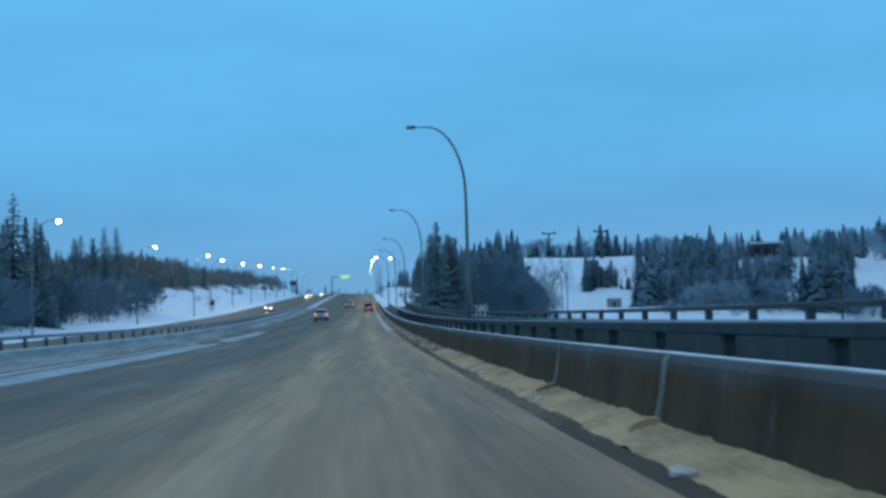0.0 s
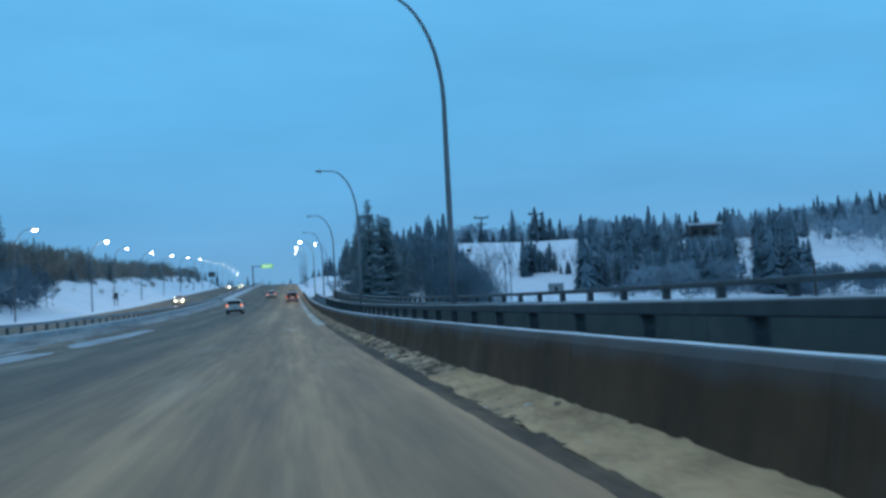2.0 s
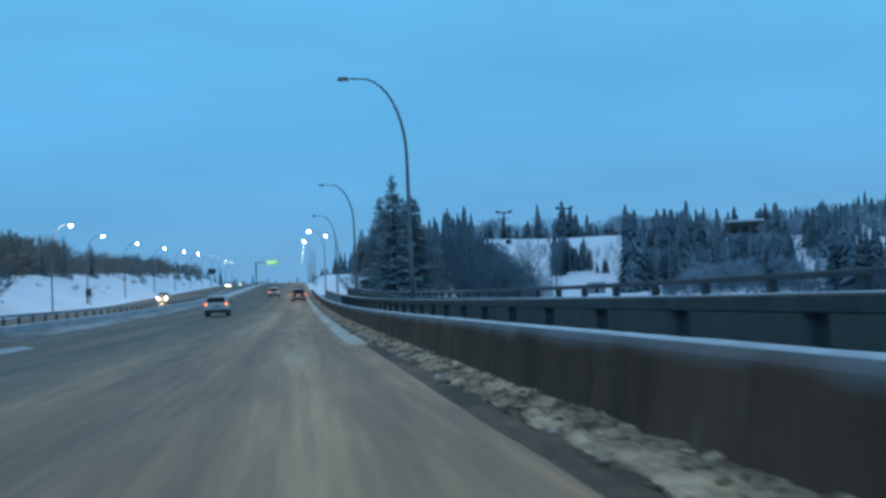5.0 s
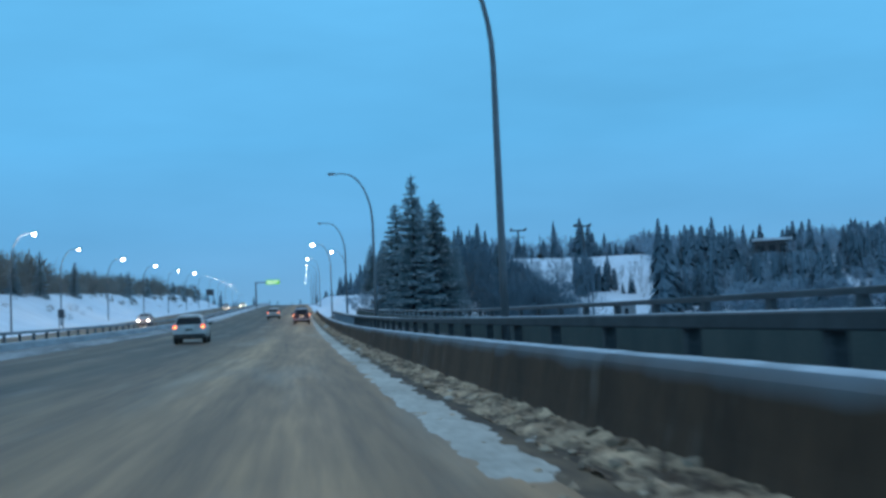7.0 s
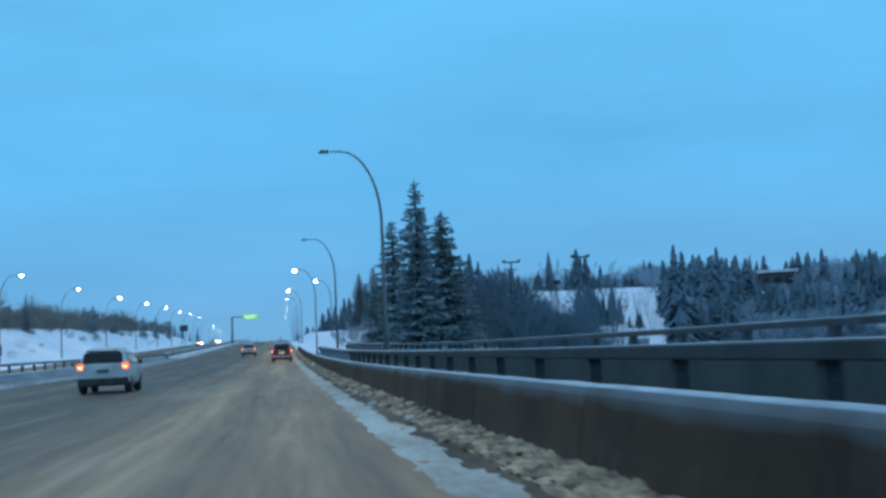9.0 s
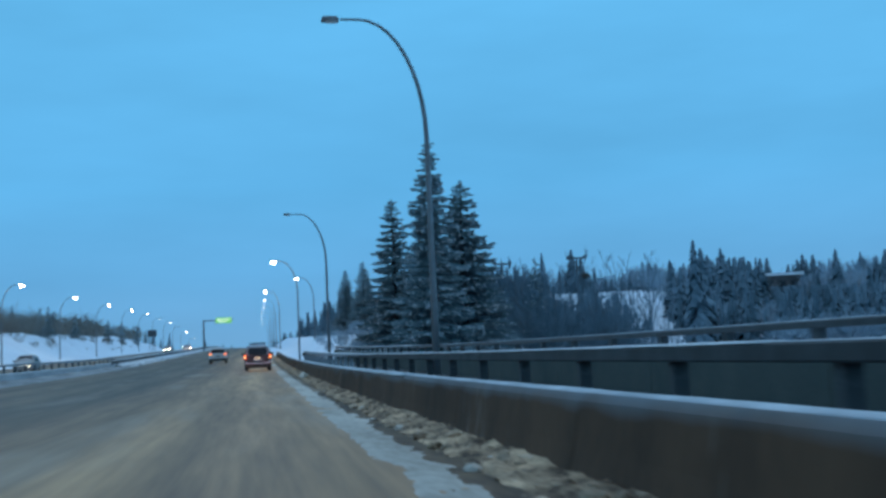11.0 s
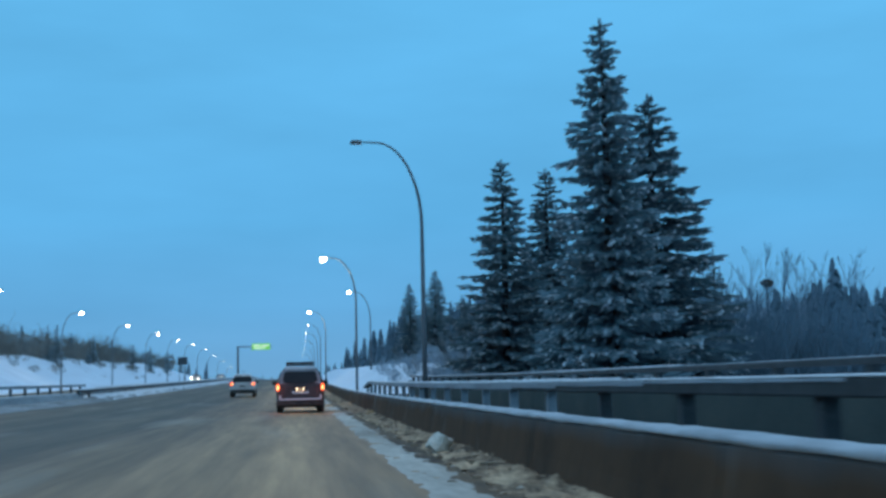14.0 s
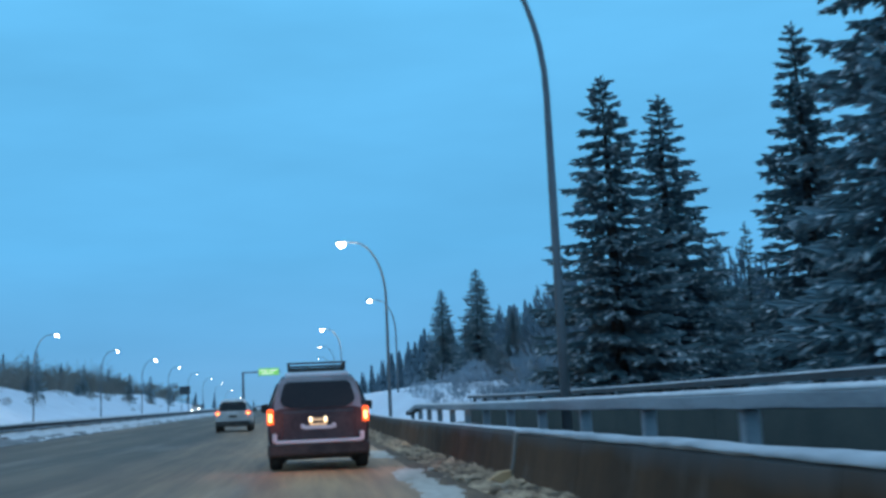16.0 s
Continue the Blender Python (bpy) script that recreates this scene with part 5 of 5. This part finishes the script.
DARK_WOOD = material("dark_timber_wall", (0.10, 0.085, 0.085), (0.06, 0.052, 0.052), rough=0.8, scale=1, fine=10, stretch=(1, 1, 6))
PALE_WALL = material("grey_hut_wall", (0.30, 0.31, 0.32), (0.22, 0.225, 0.23), rough=0.8, scale=1, fine=10)
hz = 29.9 - 7.3 - ground_z(181.0, 524.0)
building("hilltop_lodge", "dark timber lodge with a flat snowy roof on the hill", 181.0, 524.0, 12.5, 8.0, 7.0, DARK_WOOD, SNOW_CAP, -18, 1.2, hz)
building("lift_hut", "small grey hut at the foot of the ski run", 73.5, 349.5, 4.2, 4.0, 3.6, PALE_WALL, SNOW_CAP, -12, 0.3, 5.4 - 3.9 - ground_z(73.5, 349.5), 1)



def utility_pole(x, y, height):
    top = thing("utility_pole", "dark wooden utility pole with a cross arm in the snow", "pole", pose(x, y, ground_z(x, y)))
    bm = bmesh.new()
    tube(bm, [(0, 0, -0.5), (0, 0, 0.5 * height), (0, 0, height)], [0.24, 0.21, 0.18], 10)
    part("post", bm, BARK, top)
    bm = bmesh.new()
    block(bm, -1.1, 1.1, -0.27, -0.15, height - 0.9, height - 0.72, 0.02)
    part("cross_arm", bm, BARK, top)
    return top


utility_pole(86.0, 361.0, 13.0 - ground_z(86.0, 361.0))
utility_pole(89.5, 219.0, 5.6 - ground_z(89.5, 219.0))

# ---------------------------------------------------------------- vehicles


def loft_body(stations, ring):
    """A car body: half cross-sections at stations along y, mirrored and closed."""
    bm = bmesh.new()
    rows = []
    for y, *spec in stations:
        half = ring(*spec)
        pts = [(x, z) for x, z in half] + [(-x, z) for x, z in reversed(half) if x > 0.001]
        rows.append([bm.verts.new((x, y, z)) for x, z in pts])
    n = len(rows[0])
    for a, b in zip(rows, rows[1:]):
        for i in range(n):
            bm.faces.new((a[i], a[(i + 1) % n], b[(i + 1) % n], b[i]))
    bm.faces.new(rows[0][::-1])
    bm.faces.new(rows[-1])
    return bm


def car_ring(w, sill, belt, roof, wr):
    """Half ring from the underside to the roof's middle: sill, flank, belt, cabin, roof."""
    return [(0.0, sill), (w * 0.86, sill), (w * 0.97, sill + 0.10), (w, sill + 0.32), (w, belt - 0.12), (w * 0.965, belt), (wr + 0.035, roof - 0.14), (wr - 0.03, roof - 0.035), (wr - 0.16, roof), (0.0, roof + 0.015)]


def wheel(parent, x, y, r, wd):
    bm = bmesh.new()
    g = bmesh.ops.create_cone(bm, cap_ends=True, segments=24, radius1=r, radius2=r, depth=wd, matrix=Matrix.Rotation(math.pi / 2, 4, "Y"))
    bmesh.ops.bevel(bm, geom=[e for e in bm.edges if abs((e.verts[0].co - e.verts[1].co).x) < 1e-4], offset=0.03, segments=2, affect="EDGES")
    w = part("wheel", bm, RUBBER, parent, smooth_shade=False)
    w.location = (x, y, r)
    s = 1 if x > 0 else -1
    bm = bmesh.new()
    bmesh.ops.create_cone(bm, cap_ends=True, segments=20, radius1=r * 0.62, radius2=r * 0.52, depth=0.05, matrix=Matrix.Translation((s * wd / 2, 0, 0)) @ Matrix.Rotation(s * math.pi / 2, 4, "Y"))
    for k in range(5):
        m = Matrix.Rotation(k * 1.2566, 4, "X")
        block(bm, s * wd / 2 - 0.01, s * wd / 2 + 0.045, -0.035, 0.035, 0.05, r * 0.55, 0.0, 1.0, m)
    part("rim", bm, RIM, w)
    return w


def quad_plate(bm, pts, thick):
    """A thick plate with the given outline; thick is a vector."""
    a = [bm.verts.new(p) for p in pts]
    b = [bm.verts.new(Vector(p) + Vector(thick)) for p in pts]
    n = len(pts)
    bm.faces.new(a)
    bm.faces.new(b[::-1])
    for i in range(n):
        bm.faces.new((a[i], a[(i + 1) % n], b[(i + 1) % n], b[i]))
    return bm


def tail_lamps(top, w, y, z0, z1, inner, core=True, mat=None):
    for s in (-1, 1):
        bm = bmesh.new()
        block(bm, *sorted((s * (w - inner), s * (w + 0.008))), y - 0.035, y + 0.16, z0, z1, 0.03)
        lamp = part("tail_light", bm, mat or TAIL, top, "glowing red and amber tail light")
        if core:
            bm = bmesh.new()
            block(bm, *sorted((s * (w - inner * 0.8), s * (w - inner * 0.2))), y - 0.05, y - 0.03, z0 + 0.05, z1 - 0.09, 0.01)
            part("bulb", bm, TAIL_CORE, lamp)


def lead_suv(place):
    top = thing("suv", "dark mud-streaked sport utility car with lit tail lights and roof rack", "car", place)
    paint = car_paint("dark_plum_paint", (0.040, 0.030, 0.036), (0.11, 0.088, 0.085))
    dusty = car_paint("frosted_paint", (0.30, 0.30, 0.32), (0.15, 0.14, 0.145))
    st = [(0.0, 0.90, 0.46, 1.13, 1.16, 0.84), (0.04, 0.935, 0.42, 1.13, 1.17, 0.86), (0.10, 0.95, 0.38, 1.14, 1.45, 0.80), (0.22, 0.955, 0.36, 1.14, 1.72, 0.72), (0.5, 0.96, 0.34, 1.14, 1.80, 0.70), (1.6, 0.965, 0.32, 1.13, 1.82, 0.70),
          (2.6, 0.965, 0.32, 1.12, 1.78, 0.70), (3.05, 0.96, 0.32, 1.12, 1.50, 0.77), (3.42, 0.955, 0.32, 1.11, 1.16, 0.86), (4.2, 0.93, 0.34, 1.02, 1.06, 0.84), (4.5, 0.86, 0.40, 0.88, 0.92, 0.76), (4.58, 0.74, 0.48, 0.78, 0.82, 0.64)]
    bm = loft_body(st, car_ring)
    part("body", bm, paint, top, smooth_shade=False)
    # rear window, its frosted frame and the tailgate
    bm = bmesh.new()
    quad_plate(bm, [(-0.82, 0.05, 1.13), (0.82, 0.05, 1.13), (0.80, 0.09, 1.36), (0.72, 0.17, 1.66), (0.60, 0.20, 1.735), (-0.60, 0.20, 1.735), (-0.72, 0.17, 1.66), (-0.80, 0.09, 1.36)], (0, -0.04, -0.004))
    part("window_frame", bm, dusty, top, "frosted grey window surround")
    bm = bmesh.new()
    quad_plate(bm, [(-0.52, 0.012, 1.175), (0.52, 0.012, 1.175), (0.64, 0.024, 1.22), (0.70, 0.042, 1.32), (0.625, 0.118, 1.60), (0.55, 0.135, 1.655), (-0.55, 0.135, 1.655), (-0.625, 0.118, 1.60), (-0.70, 0.042, 1.32), (-0.64, 0.024, 1.22)], (0, -0.03, -0.004))
    win = part("rear_window", bm, GLASS, top, "dark rear window")
    bm = bmesh.new()
    block(bm, -0.06, 0.30, -0.025, -0.008, 1.215, 1.235, 0.004, 1.0, Matrix.Translation((0, 0.02, 0)) @ Matrix.Rotation(0.12, 4, "Y"))
    part("wiper", bm, PLASTIC, win)
    bm = bmesh.new()
    block(bm, -0.70, 0.70, -0.03, 0.06, 0.55, 1.12, 0.05)
    part("tailgate", bm, paint, top)
    bm = bmesh.new()
    block(bm, -0.33, 0.33, -0.05, -0.02, 0.775, 0.83, 0.018)
    block(bm, -0.27, 0.27, -0.05, -0.02, 0.76, 0.79, 0.01)
    for s in (-1, 1):
        block(bm, *sorted((s * 0.25, s * 0.33)), -0.05, -0.02, 0.80, 0.865, 0.015)
    part("plate_ledge", bm, SNOW_CAP, top, "snow caught on the plate ledge")
    bm = bmesh.new()
    block(bm, -0.16, 0.16, -0.045, -0.022, 0.83, 0.965, 0.008)
    # Plate face glows itself, in place of the light from its two lamps.
    plate = part("number_plate", bm, glow("glowing_plate_face", (1.0, 0.62, 0.30), 0.42, (0.6, 0.48, 0.3)), top, "glowing number plate with plain bars")
    for s in (-1, 1):
        bm = bmesh.new()
        block(bm, *sorted((s * 0.115, s * 0.165)), -0.055, -0.046, 0.90, 0.99, 0.006)
        part("plate_lamp", bm, PLATE_GLOW, plate)
    bm = bmesh.new()
    block(bm, -0.10, 0.10, -0.0475, -0.046, 0.875, 0.915)
    part("plate_bar", bm, PLASTIC, plate)
    bm = bmesh.new()
    block(bm, -0.95, 0.95, -0.11, 0.22, 0.27, 0.52, 0.06)
    bumper = part("bumper", bm, PLASTIC, top, "dark muddy rear bumper")
    bm = bmesh.new()
    block(bm, -0.80, 0.80, -0.135, 0.03, 0.505, 0.572, 0.02)
    for s in (-1, 1):
        block(bm, *sorted((s * 0.77, s * 0.855)), -0.13, 0.03, 0.53, 0.70, 0.022)
    part("bumper_snow", bm, SNOW_CAP, bumper, "white band of snow along the bumper")
    tail_lamps(top, 0.945, 0.0, 0.87, 1.16, 0.115)
    for s in (-1, 1):
        bm = bmesh.new()
        quad_plate(bm, [(s * 0.945, 0.42, 1.17), (s * 0.955, 1.45, 1.16), (s * 0.765, 1.45, 1.66), (s * 0.765, 0.62, 1.64)], (s * 0.012, 0, 0.006))
        part("side_window", bm, GLASS, top)
        bm = bmesh.new()
        quad_plate(bm, [(s * 0.955, 1.55, 1.16), (s * 0.955, 2.95, 1.15), (s * 0.765, 2.45, 1.62), (s * 0.765, 1.55, 1.66)], (s * 0.012, 0, 0.006))
        part("side_window", bm, GLASS, top)
        bm = bmesh.new()
        block(bm, *sorted((s * 0.96, s * 1.17)), 2.78, 2.92, 1.10, 1.28, 0.04)
        part("mirror", bm, PLASTIC, top)
        wheel(top, s * 0.82, 0.85, 0.36, 0.24)
        wheel(top, s * 0.82, 3.62, 0.36, 0.24)
        bm = bmesh.new()
        block(bm, *sorted((s * 0.50, s * 0.535)), 0.45, 2.35, 1.835, 1.89, 0.012)
        part("roof_rail", bm, PLASTIC, top)
        bm = bmesh.new()
        block(bm, *sorted((s * 0.60, s * 0.92)), 0.55, 0.585, 0.17, 0.40, 0.01)
        part("mud_flap", bm, PLASTIC, top)
    bm = bmesh.new()
    block(bm, -0.72, 0.72, 0.35, 3.9, 0.24, 0.38, 0.03)
    block(bm, -0.62, 0.62, 0.05, 0.34, 0.21, 0.37, 0.03)
    part("underbody", bm, PLASTIC, top)
    for y in (0.55, 1.3, 2.1):
        bm = bmesh.new()
        block(bm, -0.56, 0.56, y, y + 0.06, 1.885, 1.925, 0.012)
        part("rack_bar", bm, PLASTIC, top)
    for s in (-1, 1):
        bm = bmesh.new()
        block(bm, *sorted((s * 0.52, s * 0.56)), 0.42, 2.35, 1.995, 2.03, 0.012)
        for y in (0.43, 1.3, 2.29):
            block(bm, *sorted((s * 0.522, s * 0.555)), y, y + 0.05, 1.90, 2.0, 0.008)
        part("rack_side", bm, PLASTIC, top)
    for y in (0.42, 2.31):
        bm = bmesh.new()
        block(bm, -0.56, 0.56, y, y + 0.04, 1.995, 2.03, 0.012)
        block(bm, -0.54, 0.54, y + 0.005, y + 0.035, 1.94, 1.965, 0.008)
        part("rack_end", bm, PLASTIC, top)
    bm = bmesh.new()
    block(bm, -0.58, 0.58, 0.30, 2.5, 1.80, 1.845, 0.02)
    block(bm, -0.60, 0.60, 0.20, 0.46, 1.735, 1.815, 0.025)
    part("roof_snow", bm, SNOW_CAP, top, "thin snow on the roof")
    bm = bmesh.new()
    tube(bm, [(0.45, -0.04, 0.33), (0.45, 0.3, 0.34)], [0.035, 0.035], 10)
    part("exhaust_pipe", bm, RIM, top)
    return top


def hatchback(place, label, paint, lit=True, facing_lights=False, high=1.62, dim=1.0):
    """A rounded family car seen from behind or, with facing_lights, from the front."""
    top = thing("car", label, "car", place)
    k = high / 1.62
    st = [(0.0, 0.80, 0.42, 0.96, 1.0, 0.72), (0.06, 0.87, 0.36, 1.0, 1.06, 0.76), (0.17, 0.895, 0.32, 1.0, 1.40 * k, 0.68), (0.36, 0.905, 0.28, 1.0, 1.57 * k, 0.62), (1.5, 0.91, 0.26, 0.99, 1.62 * k, 0.61), (2.4, 0.91, 0.26, 0.98, 1.55 * k, 0.60),
          (3.1, 0.905, 0.26, 0.97, 1.16, 0.70), (3.4, 0.90, 0.28, 0.95, 0.99, 0.78), (4.05, 0.86, 0.30, 0.84, 0.87, 0.72), (4.32, 0.74, 0.36, 0.68, 0.71, 0.6)]
    bm = loft_body(st, car_ring)
    part("body", bm, paint, top)
    bm = bmesh.new()
    quad_plate(bm, [(-0.70, 0.06, 1.09), (0.70, 0.06, 1.09), (0.665, 0.15, 1.36 * k), (0.59, 0.19, 1.43 * k), (-0.59, 0.19, 1.43 * k), (-0.665, 0.15, 1.36 * k)], (0, -0.035, -0.012))
    part("rear_window", bm, GLASS, top)
    bm = bmesh.new()
    quad_plate(bm, [(-0.66, 3.16, 1.06), (0.66, 3.16, 1.06), (0.55, 2.52, 1.49 * k), (-0.55, 2.52, 1.49 * k)], (0, 0.03, 0.02))
    part("windscreen", bm, GLASS, top)
    bm = bmesh.new()
    block(bm, -0.87, 0.87, -0.09, 0.2, 0.27, 0.55, 0.06)
    part("bumper", bm, PLASTIC, top)
    bm = bmesh.new()
    block(bm, -0.56, 0.56, 0.13, 0.40, 1.475 * k, 1.515 * k, 0.015)
    part("spoiler", bm, paint, top)
    bm = bmesh.new()
    block(bm, -0.34, 0.34, -0.03, 0.03, 0.87, 0.905, 0.012)
    part("plate_ledge", bm, SNOW_CAP, top, "snow caught on the plate ledge")
    bm = bmesh.new()
    block(bm, -0.2, 0.2, -0.03, 0.02, 0.72, 0.85, 0.01)
    part("number_plate", bm, JOINT, top, "number plate with plain face")
    tail_lamps(top, 0.875, 0.03, 0.84, 1.05, 0.22, lit, None if lit else material("unlit_tail_lens", (0.25, 0.02, 0.02), (0.16, 0.015, 0.015), rough=0.3))
    for s in (-1, 1):
        for ya, yb, yc, yd in ((0.55, 1.5, 1.5, 0.72), (1.6, 2.95, 2.35, 1.6)):
            bm = bmesh.new()
            quad_plate(bm, [(s * 0.885, ya, 1.04), (s * 0.885, yb, 1.03), (s * 0.665, yc, 1.42 * k), (s * 0.665, yd, 1.42 * k)], (s * 0.012, 0, 0.006))
            part("side_window", bm, GLASS, top)
        bm = bmesh.new()
        block(bm, *sorted((s * 0.90, s * 1.08)), 2.62, 2.74, 1.0, 1.14, 0.03)
        part("mirror", bm, PLASTIC, top)
        bm = bmesh.new()
        block(bm, *sorted((s * 0.50, s * 0.74)), 4.16, 4.30, 0.60, 0.74, 0.03)
        part("headlight", bm, HEAD if facing_lights else GLASS, top, "bright headlight" if facing_lights else "")
        wheel(top, s * 0.79, 0.75, 0.35, 0.23)
        wheel(top, s * 0.79, 3.35, 0.35, 0.23)
    return top


def on_road(x, y, turn=0.0):
    grade = math.degrees(math.atan((zr(y + 2) - zr(y - 2)) / 4))
    return pose(x, y, zroad(x, y) + 0.01, grade if turn == 0 else -grade, 0, turn)


lead_suv(on_road(0.12, 222.5))
for s in (-1, 1):
    data = bpy.data.lights.new("tail_lamp_light", "POINT")
    data.energy, data.color, data.shadow_soft_size = 8.0, (1.0, 0.16, 0.06), 0.12
    ob = new("tail_lamp_light", data)
    ob.location = (0.12 + 1.02 * s, 221.6, zr(222.4) + 0.95)
data = bpy.data.lights.new("headlamp_light", "SPOT")
data.energy, data.color, data.spot_size, data.spot_blend, data.shadow_soft_size = 600.0, (1.0, 0.85, 0.62), radians(75), 0.8, 0.15
ob = new("headlamp_light", data)
ob.matrix_basis = look((0.12, 227.4, zr(227.4) + 0.75), (0.6, 247.0, zr(247.0)))
white = car_paint("white_car_paint", (0.62, 0.62, 0.62), (0.36, 0.34, 0.32))
silver = car_paint("silver_paint", (0.36, 0.36, 0.37), (0.24, 0.23, 0.22))
hatchback(on_road(-3.95, 262.0), "white salt-streaked hatchback with red tail lights in the next lane", white, high=1.66)
hatchback(on_road(-6.2, 154.0), "white crossover car with red tail lights in the next lane", white, high=1.64)
hatchback(on_road(-20.5, 250.0, 180), "oncoming silver car with bright headlights", silver, facing_lights=True, lit=False)
hatchback(on_road(-20.5, 424.0, 180), "distant oncoming car with glaring headlights", silver, facing_lights=True, lit=False)
hatchback(on_road(-17.4, 452.0, 180), "distant oncoming car in the inner lane with glaring headlights", silver, facing_lights=True, lit=False)
for x, y in ((-20.5, 245.0), (-20.5, 419.0), (-17.4, 447.0)):
    data = bpy.data.lights.new("headlamp_light", "SPOT")
    data.energy, data.color, data.spot_size, data.spot_blend, data.shadow_soft_size = 500.0, (1.0, 0.85, 0.62), radians(70), 0.8, 0.15
    ob = new("headlamp_light", data)
    ob.matrix_basis = look((x, y, zroad(x, y) + 0.7), (x + 0.5, y - 20, zroad(x, y - 20)))
